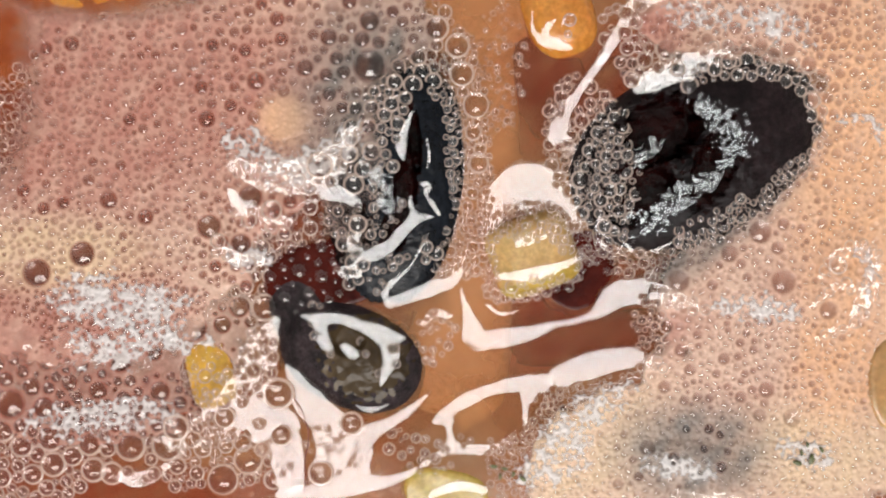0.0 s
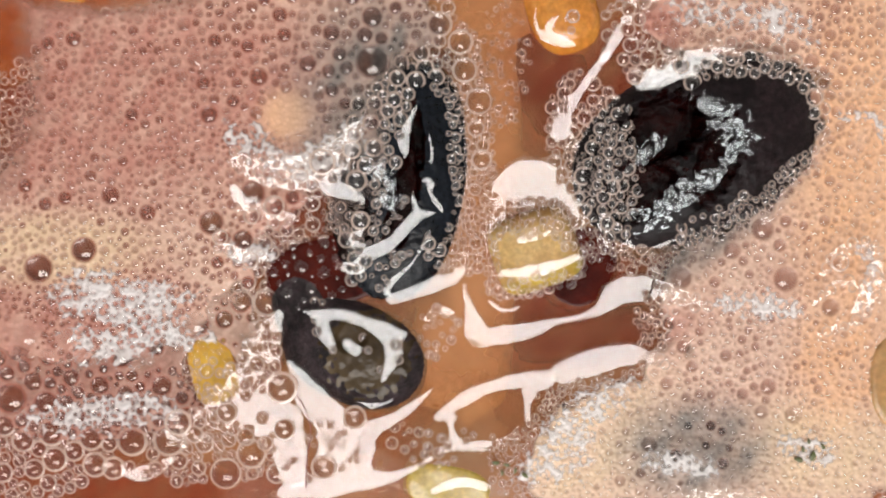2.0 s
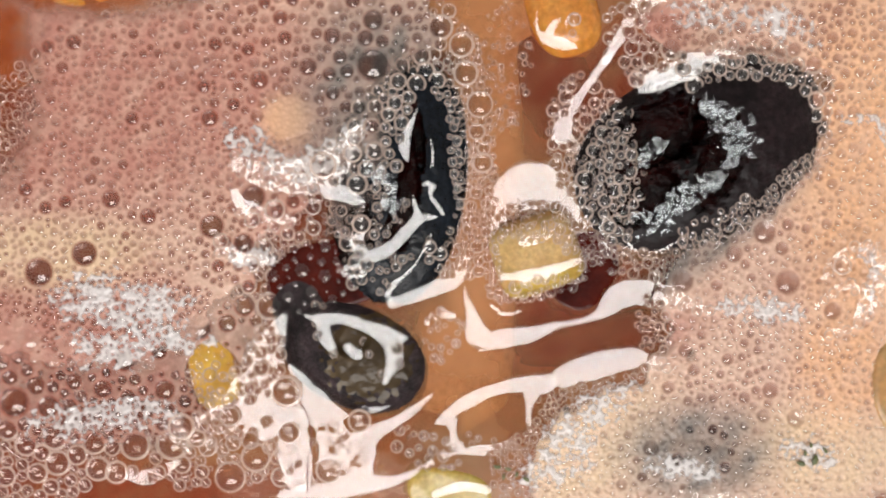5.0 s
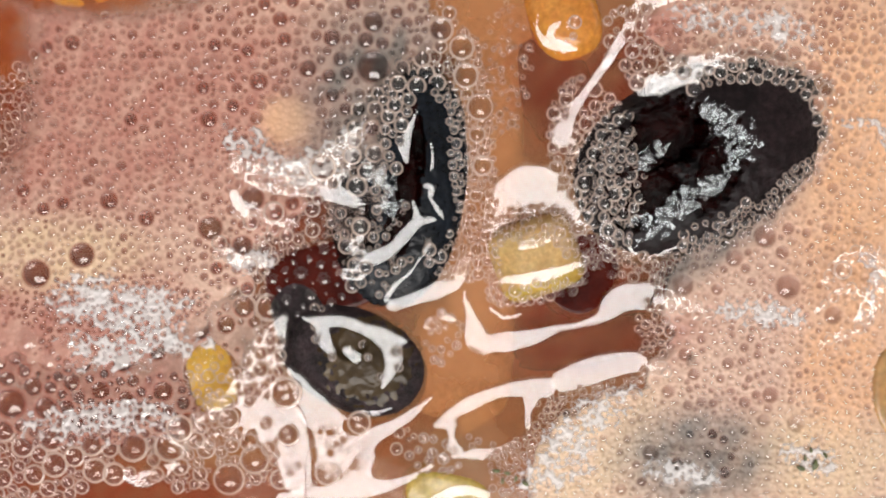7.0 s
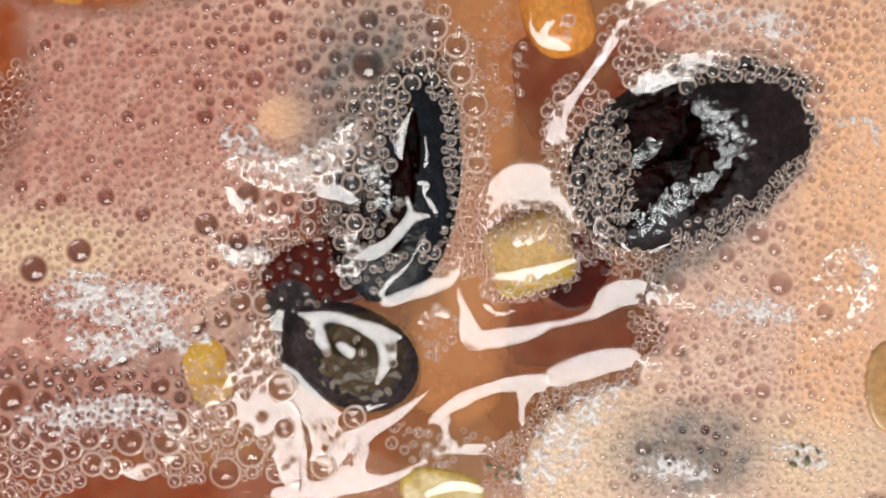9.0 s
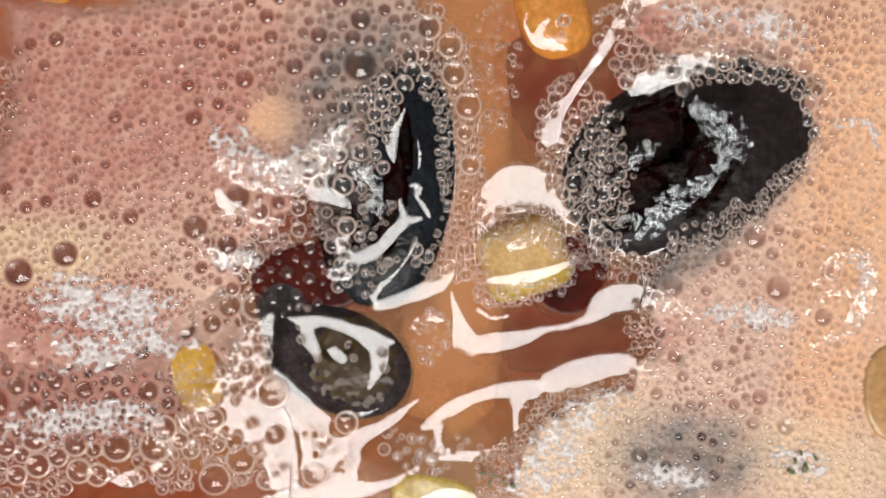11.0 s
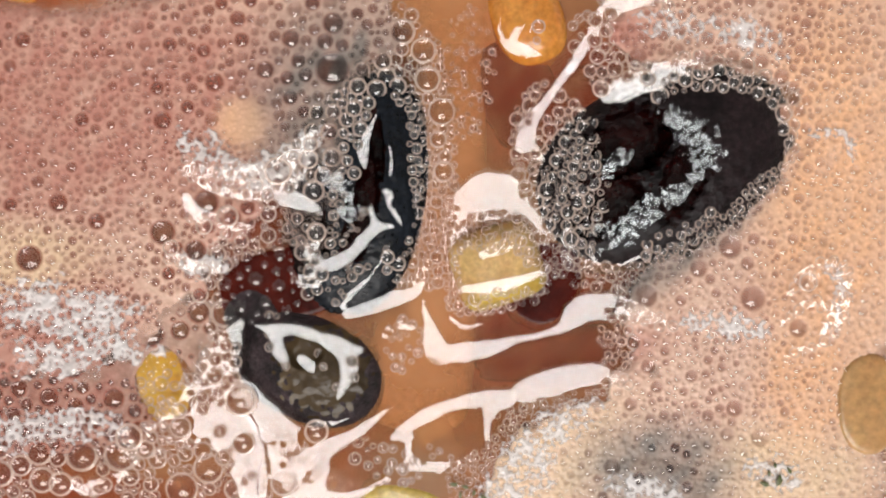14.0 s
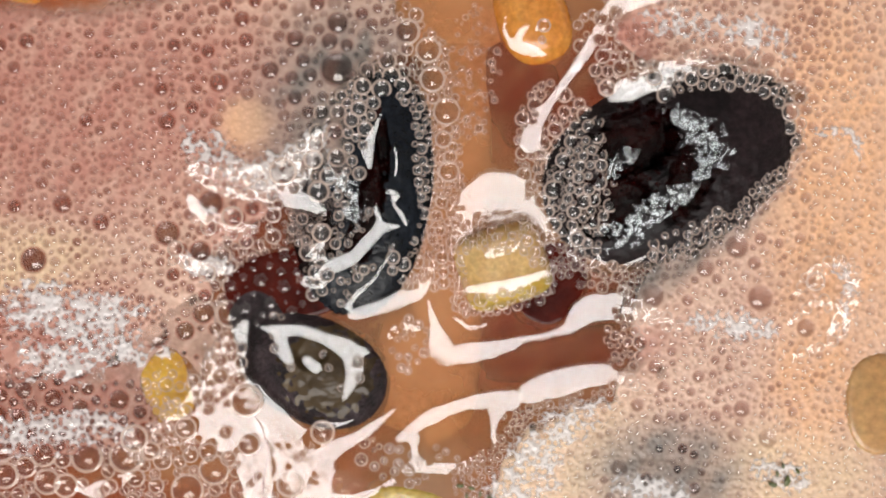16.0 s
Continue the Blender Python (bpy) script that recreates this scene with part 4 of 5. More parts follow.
EAST_BUBBLES = [(21.30, -13.40, 0.50), (22.50, -13.10, 0.50), (28.00, -14.70, 0.70), (24.50, -16.40, 0.45), (23.50, -15.90, 0.50), (26.30, -13.10, 0.60), (26.30, -15.60, 0.45), (32.80, -16.20, 0.50),
    (24.50, -19.20, 0.60), (16.00, -16.40, 0.42), (21.50, -15.90, 0.42), (16.80, -18.60, 0.42), (17.30, -20.10, 0.50), (15.50, -20.80, 0.60), (23.00, -17.60, 0.40), (20.80, -2.85, 1.10), (30.05, -2.95, 1.20), (28.05, 1.45, 1.10), (25.30, -0.45, 0.85), (30.05, 2.15, 0.60), (30.80, -14.95, 0.90), (28.55, -12.45, 0.80), (24.80, -9.70, 0.60),
    (21.80, -10.70, 0.60), (21.05, -8.95, 0.70), (19.80, -6.85, 0.60), (19.55, -12.20, 0.65), (18.05, -17.55, 0.80), (20.30, -18.45, 0.65), (34.30, -1.45, 0.70), (34.05, -5.45, 0.90),
    (27.30, -12.45, 0.45), (23.80, -3.20, 0.55), (26.30, -1.35, 0.50), (23.55, -13.20, 0.45), (29.55, 0.05, 0.65)]
HALF_BUBBLES = [(19.80, 17.65, 0.90), (25.30, 17.65, 0.90), (20.05, 15.30, 0.60), (14.80, 12.55, 0.65), (12.30, 11.30, 0.60), (13.05, 14.30, 0.60), (16.30, 14.55, 0.65), (30.55, 17.55, 0.70),
    (32.30, 16.30, 0.75), (25.80, 19.45, 0.70), (23.30, 20.05, 0.70), (11.30, 10.05, 0.55), (12.05, 6.05, 0.70), (12.80, 8.55, 0.55), (11.05, 7.05, 0.50), (33.30, 12.05, 0.50),
    (35.80, 12.05, 0.65), (21.30, 14.05, 0.70)]
SLIT_BUBBLES = [(1.30, 17.95, 1.00), (1.70, 15.45, 1.00), (2.95, 12.70, 1.10), (3.20, 7.55, 0.80), (2.70, 10.30, 0.65), (1.80, 7.05, 0.50), (-4.20, 14.55, 0.65), (-6.20, 12.30, 0.60),
    (-4.45, 12.55, 0.60), (-6.45, 10.55, 0.65)]
STANDING = [("west", WEST_BUBBLES), ("film", FILM_SIDE_BUBBLES), ("raft", RAFT_BUBBLES), ("drift", DRIFT_BUBBLES), ("east", EAST_BUBBLES), ("half", HALF_BUBBLES), ("slit", SLIT_BUBBLES)]


class Packing:
    """Bubbles set down one by one so that none overlaps another."""

    def __init__(self):
        self.cells, self.all, self.size = {}, [], 1.9

    def free(self, x, y, r, slack):
        i, j = int(x // self.size), int(y // self.size)
        for a in (i - 1, i, i + 1):
            for b in (j - 1, j, j + 1):
                for u, v, s in self.cells.get((a, b), ()):
                    if (u - x) ** 2 + (v - y) ** 2 < ((r + s) * slack) ** 2:
                        return False
        return True

    def put(self, x, y, r, owner, clear):
        self.cells.setdefault((int(x // self.size), int(y // self.size)), []).append((x, y, r))
        self.all.append((x, y, r, owner, clear))


# where smaller bubbles gather: owner, centre, half axes, turn, least and most radius, tries, share that is clear
GATHERED = [
    ("west", (-29.00, -5.00), 9.50, 3.00, 0, 0.180, 0.420, 2200, 1.00),
    ("west", (-28.00, -8.60), 9.50, 2.40, 0, 0.180, 0.420, 1500, 1.00),
    ("film", (-12.30, -2.20), 6.20, 3.40, 8, 0.260, 0.750, 420, 1.00),
    ("film", (-16.50, 8.00), 4.50, 2.50, -30, 0.180, 0.360, 350, 1.00),
    ("half", (23.30, 17.80), 13.00, 3.75, -6, 0.250, 0.600, 8000, 1.00),
    ("half", (13.05, 7.55), 4.00, 8.00, 10, 0.200, 0.520, 7000, 1.00),
    ("half", (32.80, 14.05), 2.50, 6.50, 20, 0.300, 0.600, 1500, 1.00),
    ("half", (26.20, 3.10), 10.50, 1.50, 38, 0.220, 0.400, 2500, 1.00),
    ("half", (16.80, -1.45), 4.50, 1.25, -10, 0.250, 0.450, 1200, 1.00),
    ("half", (11.30, 2.05), 2.25, 3.00, 0, 0.250, 0.450, 800, 1.00),
    ("slit", (2.05, 8.55), 2.25, 11.50, 3, 0.200, 0.450, 7000, 1.00),
    ("slit", (0.80, 1.05), 2.50, 3.50, -20, 0.250, 0.550, 2500, 1.00),
    ("slit", (-4.20, 16.05), 5.50, 5.50, 0, 0.350, 0.700, 2500, 0.80),
    ("slit", (-7.20, 1.05), 4.50, 5.50, 0, 0.200, 0.420, 160, 1.00),
    ("slit", (5.30, 16.05), 2.50, 6.50, 0, 0.150, 0.300, 150, 1.00),
    ("pepper", (7.80, 2.45), 3.60, 2.00, 0, 0.150, 0.350, 450, 1.00),
    ("pepper", (8.05, -3.45), 4.50, 1.00, 12, 0.250, 0.500, 1500, 1.00),
    ("pepper", (12.30, 0.05), 1.00, 3.00, 0, 0.200, 0.450, 500, 1.00),
    ("pepper", (4.20, -0.95), 0.70, 4.00, 0, 0.200, 0.400, 500, 1.00),
    ("film", (-14.20, 1.05), 8.50, 5.50, 20, 0.250, 0.650, 800, 1.00),
    ("film", (-7.20, 8.55), 3.50, 3.50, 0, 0.300, 0.600, 300, 1.00),
    ("drift", (-16.70, -9.95), 3.00, 3.50, 0, 0.200, 0.500, 300, 1.00),
    ("drift", (-17.70, -18.45), 3.00, 2.50, 0, 0.250, 0.600, 500, 1.00),
    ("drift", (-11.20, -17.95), 4.50, 3.00, 0, 0.150, 0.300, 60, 1.00),
    ("drift", (-9.70, -16.45), 2.00, 1.50, 0, 0.150, 0.300, 40, 1.00),
    ("drift", (-0.70, -7.95), 2.00, 2.50, 0, 0.200, 0.400, 60, 1.00),
    ("drift", (-2.20, -17.95), 3.50, 1.75, -20, 0.250, 0.450, 80, 1.00),
    ("drift", (3.80, -16.20), 3.00, 1.00, 20, 0.200, 0.400, 60, 1.00),
    ("raft", (-20.60, -11.15), 3.00, 4.00, 0, 0.250, 0.550, 250, 1.00),
    ("raft", (-30.20, -12.45), 13.00, 7.50, 0, 0.350, 0.900, 9000, 1.00),
    ("raft", (-20.20, -5.95), 5.50, 4.00, 20, 0.300, 0.750, 2500, 1.00),
    ("raft", (-37.20, -18.95), 7.00, 4.00, 0, 0.350, 0.750, 2500, 1.00),
    ("raft", (-22.70, -19.45), 3.50, 2.00, 0, 0.250, 0.550, 300, 1.00),
    ("raft", (-29.20, -15.95), 11.50, 3.00, 0, 0.200, 0.350, 5000, 1.00),
    ("west", (-11.20, 17.55), 13.00, 7.50, 0, 0.300, 0.650, 9000, 0.55),
    ("west", (-30.20, 11.05), 23.00, 15.00, -12, 0.250, 0.450, 26000, 0.10),
    ("west", (-31.70, -1.95), 16.50, 9.50, 0, 0.250, 0.500, 14000, 0.30),
    ("west", (-22.20, 2.05), 8.00, 6.00, 0, 0.300, 0.650, 5000, 0.70),
    ("east", (30.80, 20.05), 15.00, 4.50, -8, 0.250, 0.500, 12000, 0.80),
    ("east", (37.80, 10.55), 6.00, 14.00, 0, 0.250, 0.500, 9000, 0.50),
    ("east", (29.80, -5.95), 13.00, 11.00, 0, 0.250, 0.450, 14000, 0.22),
    ("east", (27.30, -16.95), 17.00, 8.50, 0, 0.250, 0.400, 14000, 0.12),
    ("east", (11.30, -17.45), 8.00, 5.50, 22, 0.200, 0.350, 5000, 0.30),
]


# the bubbles over the sunken olive are thin enough to show it
SUNKEN = ((20.50, -18.20), 6.50, 4.00, 0)
# hardly any bubbles settle here
CLEAR_OF = [((12.60, 18.40), 2.10, 3.60, -25), ((10.20, 10.60), 1.00, 1.70, -25), ((-9.00, 4.60), 3.00, 0.90, -20), ((-14.00, 11.60), 2.50, 2.40, 0), ((18.30, 21.30), 3.60, 1.10, -6), ((-3.70, 1.20), 3.40, 0.90, 40), ((-3.30, 9.60), 0.70, 2.20, -8), ((4.60, -14.20), 4.50, 3.60, 20), ((20.55, 15.45), 3.50, 0.75, 17), ((20.55, 7.55), 4.75, 4.50, 0), ((10.90, 3.65), 2.30, 0.65, -46), ((-38.70, 19.55), 4.00, 5.25, 0), ((-31.70, 22.80), 10.00, 3.30, 0), ((12.80, 14.55), 6.25, 1.00, 54), ((24.80, 9.30), 9.20, 6.60, 27), ((-1.60, 8.50), 2.70, 6.80, 0), ((-0.95, 5.55), 2.00, 7.50, 4)]


def pack_bubbles():
    pack, rnd = Packing(), random.Random(4)
    for owner, rows in STANDING:
        for x, y, r in rows:
            pack.put(x, y, r, owner, True)
    for owner, c, a, b, turn, r0, r1, tries, share in GATHERED:
        co, si = math.cos(radians(turn)), math.sin(radians(turn))
        for k in range(tries):
            q, t = math.sqrt(rnd.random()), rnd.random() * 2 * math.pi
            r = r0 + (r1 - r0) * (1 - k / tries) ** 2.0 * rnd.uniform(0.75, 1.0)
            r *= rnd.uniform(0.72, 1.22)
            p, s = q * a * math.cos(t), q * b * math.sin(t)
            x, y = c[0] + p * co - s * si, c[1] + p * si + s * co
            edge = rnd.uniform(0.7, 1.12)
            if rnd.random() < smooth(0.72, 1.05, q) or any(oval(x, y, *o) < edge for o in CLEAR_OF):
                continue
            if VIEW[0] < x < VIEW[1] and VIEW[2] < y < VIEW[3] and pack.free(x, y, r, 0.95):
                pack.put(x, y, r, owner, rnd.random() < share)
    return pack.all


def bubble_shape(segments, rings, collar, lean=62, bowl=0.0):
    """A thin cap of radius 1, as steep as lean at its foot, in a wet meniscus whose profile the collar gives; faces of the cap take the first material."""
    v, f, mat = [], [], []
    foot = radians(lean)
    for k in range(rings):
        e = foot * (1 - k / rings)
        for i in range(segments):
            a = 2 * math.pi * (i + 0.5 * (k % 2)) / segments
            v.append((math.sin(e) * math.cos(a) / math.sin(foot), math.sin(e) * math.sin(a) / math.sin(foot), (math.cos(e) - math.cos(foot)) / math.sin(foot)))
    top = len(v)
    v.append((0, 0, (1 - math.cos(foot)) / math.sin(foot)))
    for k in range(rings - 1):
        for i in range(segments):
            j = (i + 1) % segments
            f += [(k * segments + i, k * segments + j, (k + 1) * segments + i), (k * segments + j, (k + 1) * segments + j, (k + 1) * segments + i)]
    f += [((rings - 1) * segments + i, (rings - 1) * segments + (i + 1) % segments, top) for i in range(segments)]
    if bowl:
        low = len(v)
        for k in range(4):
            q = 0.92 * (1 - k / 4)
            v += [(q * math.cos(2 * math.pi * i / segments), q * math.sin(2 * math.pi * i / segments), bowl * (q * q - 0.4)) for i in range(segments)]
        v.append((0, 0, -0.4 * bowl))
        for k in range(3):
            for i in range(segments):
                j = (i + 1) % segments
                f += [(low + k * segments + i, low + k * segments + j, low + (k + 1) * segments + i), (low + k * segments + j, low + (k + 1) * segments + j, low + (k + 1) * segments + i)]
        f += [(low + 3 * segments + i, low + 3 * segments + (i + 1) % segments, len(v) - 1) for i in range(segments)]
    mat += [0] * len(f)
    base = len(v)
    for dx, dz in collar:
        for i in range(segments):
            a = 2 * math.pi * i / segments
            v.append((dx * math.cos(a), dx * math.sin(a), dz))
    for k in range(len(collar) - 1):
        for i in range(segments):
            j = (i + 1) % segments
            p, q = base + k * segments, base + (k + 1) * segments
            f += [(p + i, q + i, p + j), (p + j, q + i, q + j)]
            mat += [1, 1]
    return np.array(v), np.array(f), np.array(mat)


# profiles of the meniscus round a bubble: distance from the middle and height, for a radius of 1
RIM = ((0.91, 0.03), (0.96, 0.08), (0.985, 0.09), (1.02, 0.070), (1.08, 0.042), (1.17, 0.010))
SMALL_RIM = ((0.85, 0.03), (0.94, 0.10), (1.02, 0.075), (1.14, 0.02))
LOW_RIM = ((0.88, 0.04), (0.98, 0.10), (1.10, 0.03))
OWNERS = dict(
    west=("foam", "pink-beige fine foam with dark bubble holes on the broth", "foam"),
    east=("foam", "peach-coloured fine foam with bubbles on the broth", "foam"),
    raft=("bubble_raft", "drifting raft of clear bubbles on brown broth", "bubbles"),
    drift=("bubble_raft", "loose clear bubbles drifting over a white glossy pool", "bubbles"),
    half=("bubble_cluster", "clear bubbles crowding the edge of a halved olive", "bubbles"),
    slit=("bubble_cluster", "small clear bubbles along the edge of a slit olive", "bubbles"),
    pepper=("bubble_cluster", "tiny clear bubbles clinging to a yellow pepper chunk", "bubbles"),
    film=("bubble_cluster", "clear bubbles scattered over glossy liquid by an olive", "bubbles"),
)


def build_foam():
    found = pack_bubbles()
    arr = np.array([(x, y, r) for x, y, r, o, c in found])
    ground = np.maximum(relief(arr[:, 0], arr[:, 1]), 0.0)
    wet = np.zeros(len(arr), bool)
    for body in POOLS.values():
        z, near = pool_height(arr[:, 0], arr[:, 1], body)
        wet |= near < 1
        ground = np.where(near < 1, np.maximum(ground, z), ground)
    west, east = cover(arr[:, 0], arr[:, 1], FOAM_WEST), cover(arr[:, 0], arr[:, 1], FOAM_EAST)
    on_foam = np.maximum(west, east) > 0.02
    holders = {}
    for k, (name, label, cat) in OWNERS.items():
        holders[k] = thing(name, label, cat, "foam and bubbles on the soup")
    # sheets of fine foam, pitted by the bubbles that sit in them
    step = 0.115
    xs, ys = np.arange(VIEW[0], VIEW[1], step), np.arange(VIEW[2], VIEW[3], step)
    gx, gy = np.meshgrid(xs, ys)
    fields = {k: (np.zeros_like(gx), np.zeros_like(gx)) for k in ("still", "raft")}
    for (x, y, r, o, clear), lies in zip(found, on_foam):
        if o == "drift" or not (lies or o == "raft"):
            continue
        pit, thin = fields["raft" if o == "raft" else "still"]
        i0, i1 = np.searchsorted(xs, (x - r * 1.3, x + r * 1.3))
        j0, j1 = np.searchsorted(ys, (y - r * 1.3, y + r * 1.3))
        d = np.hypot(gx[j0:j1, i0:i1] - x, gy[j0:j1, i0:i1] - y) / r
        pit[j0:j1, i0:i1] = np.minimum(pit[j0:j1, i0:i1], -(0.24 if o in ("east", "west") else 0.22 if clear else 0.26) * r * (1 - smooth(0.2, 1.0, d)))
        dark = oval(x, y, *SUNKEN) < 1 and r > 0.34
        most = (0.97 if dark else 0.48 if o == "east" else 0.45 if o == "half" else 1.0 if o == "raft" else 0.97 if r > 0.95 else 0.9 if r > 0.6 else 0.7) if clear else 0.20 if o == "east" else 0.34
        thin[j0:j1, i0:i1] = np.maximum(thin[j0:j1, i0:i1], most * (1 - smooth(0.7, 1.05, d)))
    # thick creamy foam closes over its bubbles
    closed = 1 - 0.7 * blot(gx, gy, CREAM_SPOTS[:2] + [((-14.00, 11.30), 2.90, 2.80, 0), ((40.00, 4.00), 6.00, 16.00, 0)], 0.5)
    for pit, thin in fields.values():
        thin *= closed
    high = np.maximum(relief(gx, gy), 0.0)
    for key, patches in (("west", FOAM_WEST), ("east", FOAM_EAST), ("raft", FOAM_RAFT)):
        pit, thin = fields["raft" if key == "raft" else "still"]
        cov = cover(gx, gy, patches)
        z = high + 0.12 + (0.10 if key == "raft" else 0.16) * smooth(0.0, 0.25, cov) + 0.05 * wave(gx, gy, 95, 5.0) + pit
        if key == "raft":
            cov = np.minimum(cov, -cover(gx, gy, FOAM_WEST) + 0.4)
        keep = cov > 0
        ny, nx = gx.shape
        i = (np.arange(ny - 1)[:, None] * nx + np.arange(nx - 1))
        ok = (keep[:-1, :-1] & keep[1:, :-1] & keep[:-1, 1:] & keep[1:, 1:])
        i = i[ok]
        f = np.stack([i, i + 1, i + nx + 1, i + nx], 1)
        used, f = np.unique(f, return_inverse=True)
        f = f.reshape(-1, 4)
        v = np.stack([gx.ravel()[used], gy.ravel()[used], np.maximum(z.ravel()[used], 0.02)], 1)
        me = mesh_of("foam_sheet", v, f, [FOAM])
        tag_stains(me, v[:, 0], v[:, 1], ["tomato", "carrot", "olive", "cream"], cream=CREAM_SPOTS)
        for name, value in (("thin", thin), ("edge", np.maximum(np.maximum(1 - smooth(0.0, 0.2, cov), 0.5 * (key == "raft")), np.maximum(blot(gx, gy, SHEER, 0.75), 0.85 * blot(gx, gy, VEIL, 0.6))))):
            a = me.attributes.new(name, "FLOAT", "POINT")
            a.data.foreach_set("value", value.ravel()[used].astype(np.float32))
        part("foam_sheet", me, holders[key])
    # bubbles: the larger ones one by one, the rest joined
    sv, sf, sm = bubble_shape(24, 6, RIM, 50, 0.30)
    shared = mesh_of("bubble", sv, sf, [BUBBLE, COLLAR], sm, scale=1.0)
    small_shapes = {True: bubble_shape(12, 4, SMALL_RIM, 60), False: bubble_shape(11, 3, LOW_RIM, 36)}
    order = np.argsort(-arr[:, 2])
    count, small = {}, {}
    for k in order:
        x, y, r, owner, clear = found[k]
        z = ground[k] + 0.1 * (ground[k] > 0.3) + (0.22 if on_foam[k] and owner not in ("raft", "drift") else 0.14 if owner == "raft" else 0.07) - 0.1 * r
        count[owner] = count.get(owner, 0) + clear
        if r > 0.27 and clear and count[owner] <= 300:
            ob = part("bubble", shared, holders[owner])
            ob.matrix_basis = Matrix.LocRotScale((x * MM, y * MM, z * MM), None, (r * MM, r * MM, r * MM))
        else:
            small.setdefault((owner, clear), []).append((x, y, z, r))
    for (owner, clear), rows in small.items():
        lv, lf, lm = small_shapes[clear]
        a = np.array(rows)
        v = (lv[None] * a[:, None, 3:4] + a[:, None, :3]).reshape(-1, 3)
        f = (lf[None] + (np.arange(len(a)) * len(lv))[:, None, None]).reshape(-1, 3)
        ob = part("bubble_froth", mesh_of("bubble_froth", v, f, [BUBBLE, COLLAR if clear else FOAM_RIM], np.tile(lm, len(a))), holders[owner])
        tagged(ob, kind="stuff")
    return holders, [(x, y, r) for (x, y, r), w in zip(arr.tolist(), wet) if w and r > 0.2]


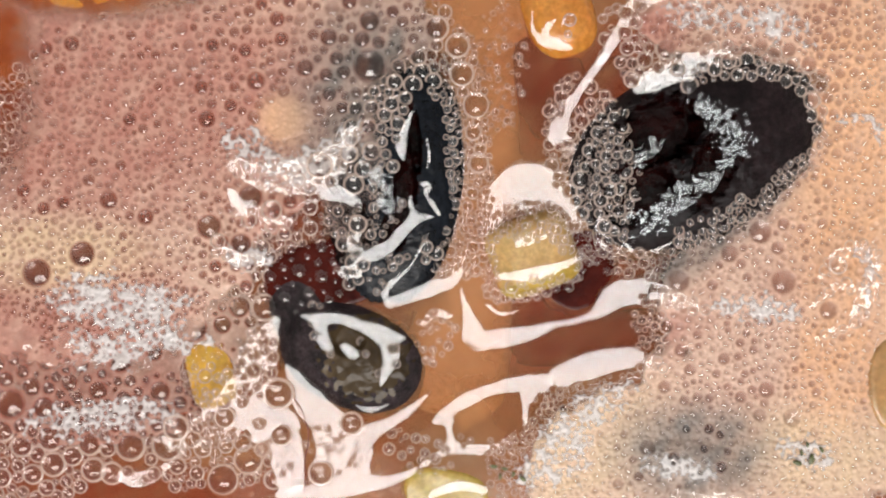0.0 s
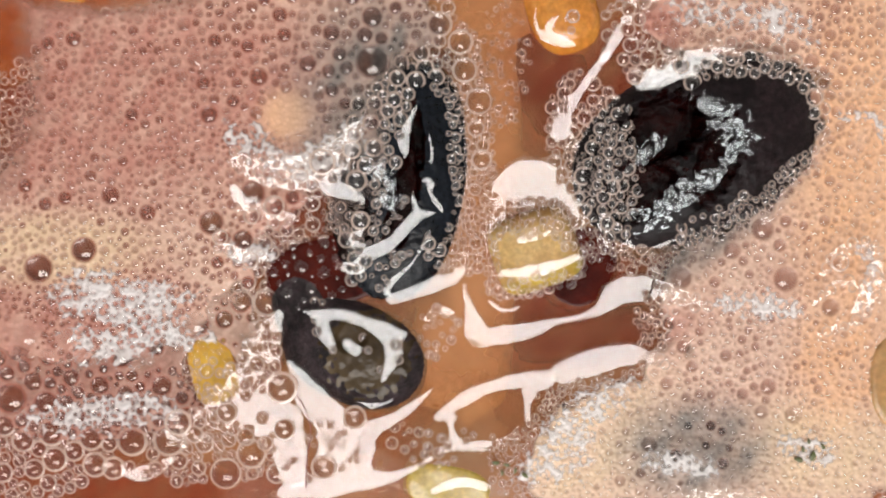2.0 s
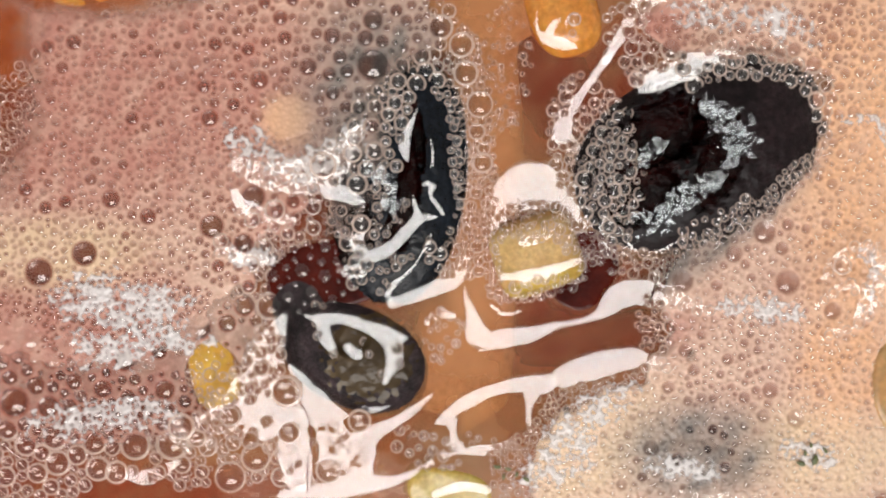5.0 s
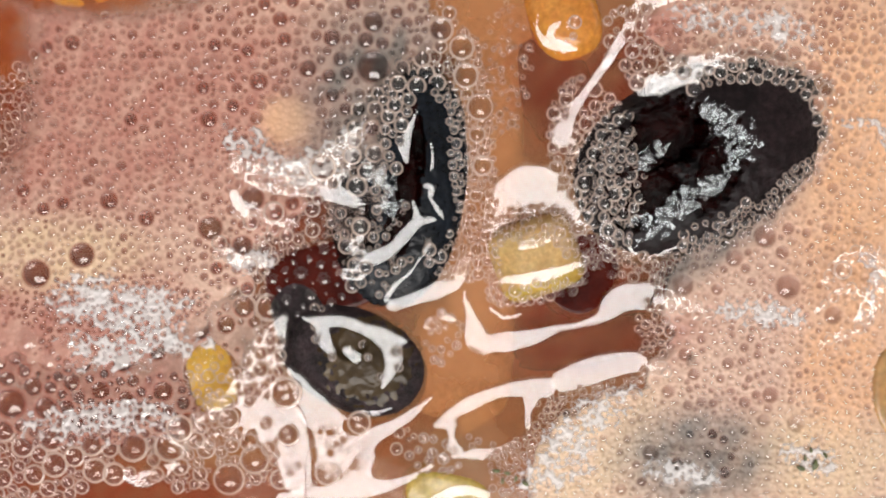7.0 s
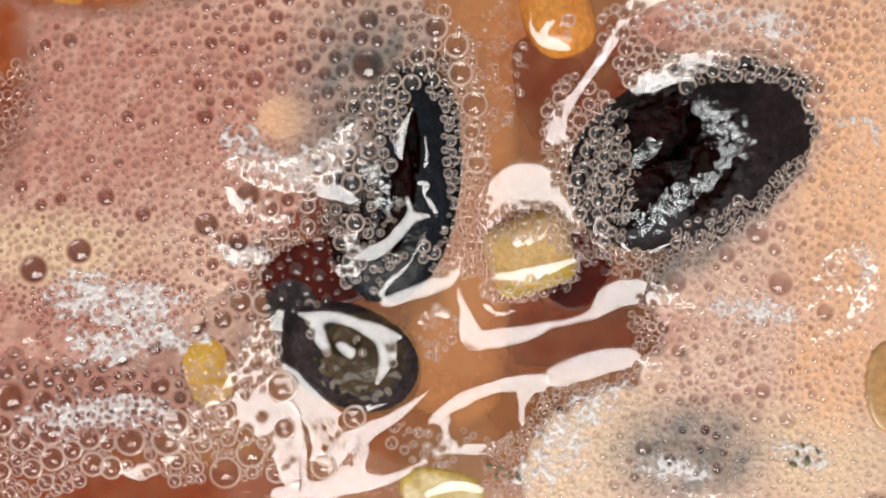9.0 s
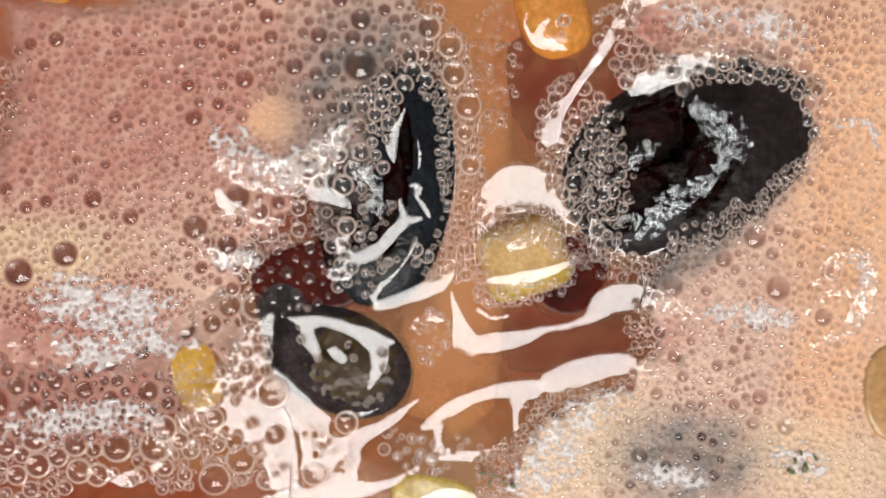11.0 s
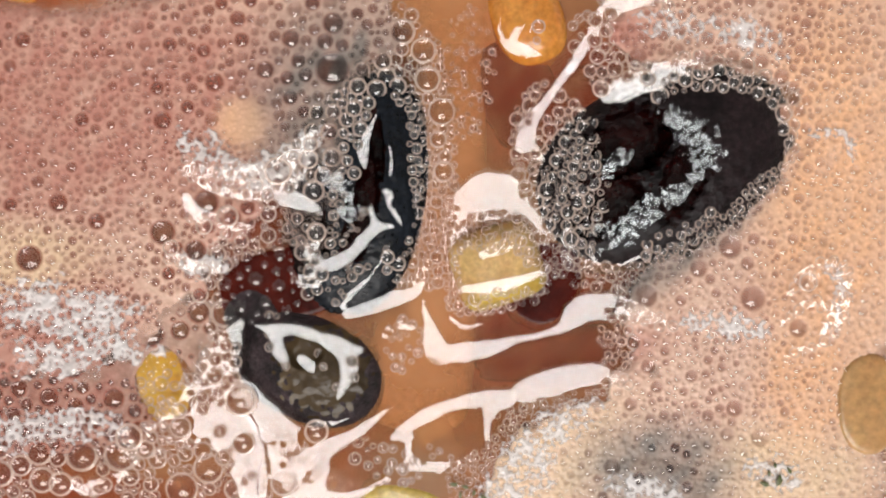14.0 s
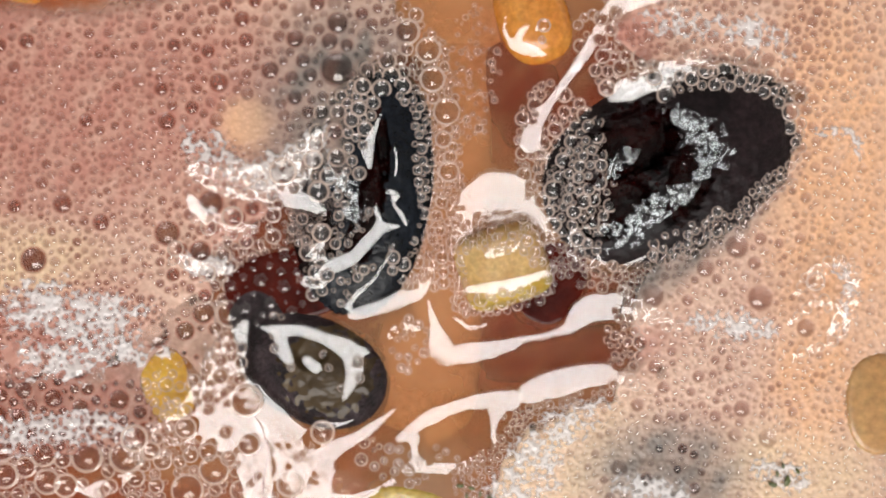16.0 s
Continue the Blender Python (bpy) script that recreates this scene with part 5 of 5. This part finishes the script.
def build_herbs():
    rnd = random.Random(8)
    for c in ((5.45, -19.35), (6.20, -19.85), (31.55, -17.95), (32.40, -18.55), (31.20, -18.85), (4.50, -19.15), (33.30, -17.70), (5.05, -20.05), (32.05, -17.25), (7.05, -20.25)):
        size = rnd.uniform(0.40, 0.75)
        n = 9
        v, f = [], []
        turn = rnd.uniform(0, 6.28)
        for k in range(n):
            s = k / (n - 1) * 2 - 1
            w = size * (0.30 * (1 - s * s) ** 0.7 + 0.03)
            for q in (-1, 0, 1):
                p, t = s * 0.65 * size, q * w * (1 + 0.25 * math.sin(9 * s))
                v.append((c[0] + p * math.cos(turn) - t * math.sin(turn), c[1] + p * math.sin(turn) + t * math.cos(turn), 0.48 + 0.08 * abs(q) - 0.15 * s * s))
        for k in range(n - 1):
            for q in (0, 1):
                f.append((k * 3 + q, k * 3 + q + 1, k * 3 + q + 4, k * 3 + q + 3))
        me = mesh_of("herb_leaf", v, f, [HERB])
        ob = tagged(new("herb_leaf", me), "small wet green herb flake on the foam", "herb", "herb flakes")
        mod = ob.modifiers.new("thickness", "SOLIDIFY")
        mod.thickness = 0.08 * MM
    # a thin dark shred lying across a pool
    line = curve_through([((17.80, -2.80)), ((17.65, -3.55)), ((17.35, -4.50))], 12)
    v, f = [], []
    for x, y in line:
        z = float(pool_height(np.array([x]), np.array([y]), POOLS["channel"])[0][0]) + 0.03
        v += [(x + 0.09 * math.cos(a), y, max(z, 0.05) + 0.09 * math.sin(a)) for a in (0, 1.57, 3.14, 4.71)]
    f = [(4 * k + q, 4 * k + (q + 1) % 4, 4 * k + 4 + (q + 1) % 4, 4 * k + 4 + q) for k in range(11) for q in range(4)]
    thread = curve_through([(-13.45, -12.45), (-12.20, -14.20), (-11.85, -16.45), (-12.15, -18.95), (-12.20, -21.45)], 30)
    v2, f2 = [], []
    for x, y in thread:
        z = max(float(pool_height(np.array([x]), np.array([y]), POOLS[k])[0][0]) for k in ("drifting", "lattice"))
        r = 0.035 + 0.035 * math.sin(1.7 * y) ** 2
        v2 += [(x + r * math.cos(a), y, max(z, 0.05) + 0.06 + r * math.sin(a)) for a in (0, 1.05, 2.09, 3.14, 4.19, 5.24)]
    f2 = [(6 * k + q, 6 * k + (q + 1) % 6, 6 * k + 6 + (q + 1) % 6, 6 * k + 6 + q) for k in range(len(thread) - 1) for q in range(6)]
    tagged(new("tomato_thread", mesh_of("tomato_thread", v2, f2, [THREAD])), "thin wavy dark red tomato thread across a glossy pool", "vegetable")
    tagged(new("olive_shred", mesh_of("olive_shred", v, f, [OLIVE_SKIN])), "thin black shred of olive skin on a glossy pool", "olive")


build_room()
build_bowl()
BROTH_SHEET = build_broth()
build_solids()
build_herbs()
HOLDERS, BUBBLES_ON_POOLS = build_foam()
build_pools(BROTH_SHEET, dict(drifting=HOLDERS["drift"]), BUBBLES_ON_POOLS)


def motions():
    # the rafts of bubbles creep north-east over the broth
    walk(HOLDERS["raft"], [
        (0.0, pose(0, 0, 0)), (1.0, pose(0.00002, 0.00013, 0)), (2.0, pose(-0.00002, 0.00009, 0)), (4.0, pose(0.00013, 0.00009, 0)), (6.5, pose(0.00023, 0.00018, 0)),
        (8.0, pose(0.00030, 0.00026, 0)), (9.0, pose(0.00034, 0.00026, 0)), (11.5, pose(0.00036, 0.00030, 0)), (13.0, pose(0.00045, 0.00032, 0)), (14.5, pose(0.00045, 0.00032, 0)), (16.0, pose(0.00048, 0.00038, 0))])
    walk(HOLDERS["drift"], [
        (0.0, pose(0, 0, 0)), (1.0, pose(0.00007, 0.00022, 0)), (2.0, pose(0.00008, 0.00019, 0)), (4.0, pose(0.00030, 0.00020, 0)), (6.5, pose(0.00048, 0.00032, 0)),
        (8.0, pose(0.00054, 0.00042, 0)), (9.0, pose(0.00058, 0.00044, 0)), (11.5, pose(0.00066, 0.00050, 0)), (13.0, pose(0.00071, 0.00054, 0)), (14.5, pose(0.00078, 0.00057, 0)), (16.0, pose(0.00080, 0.00062, 0))])


motions()
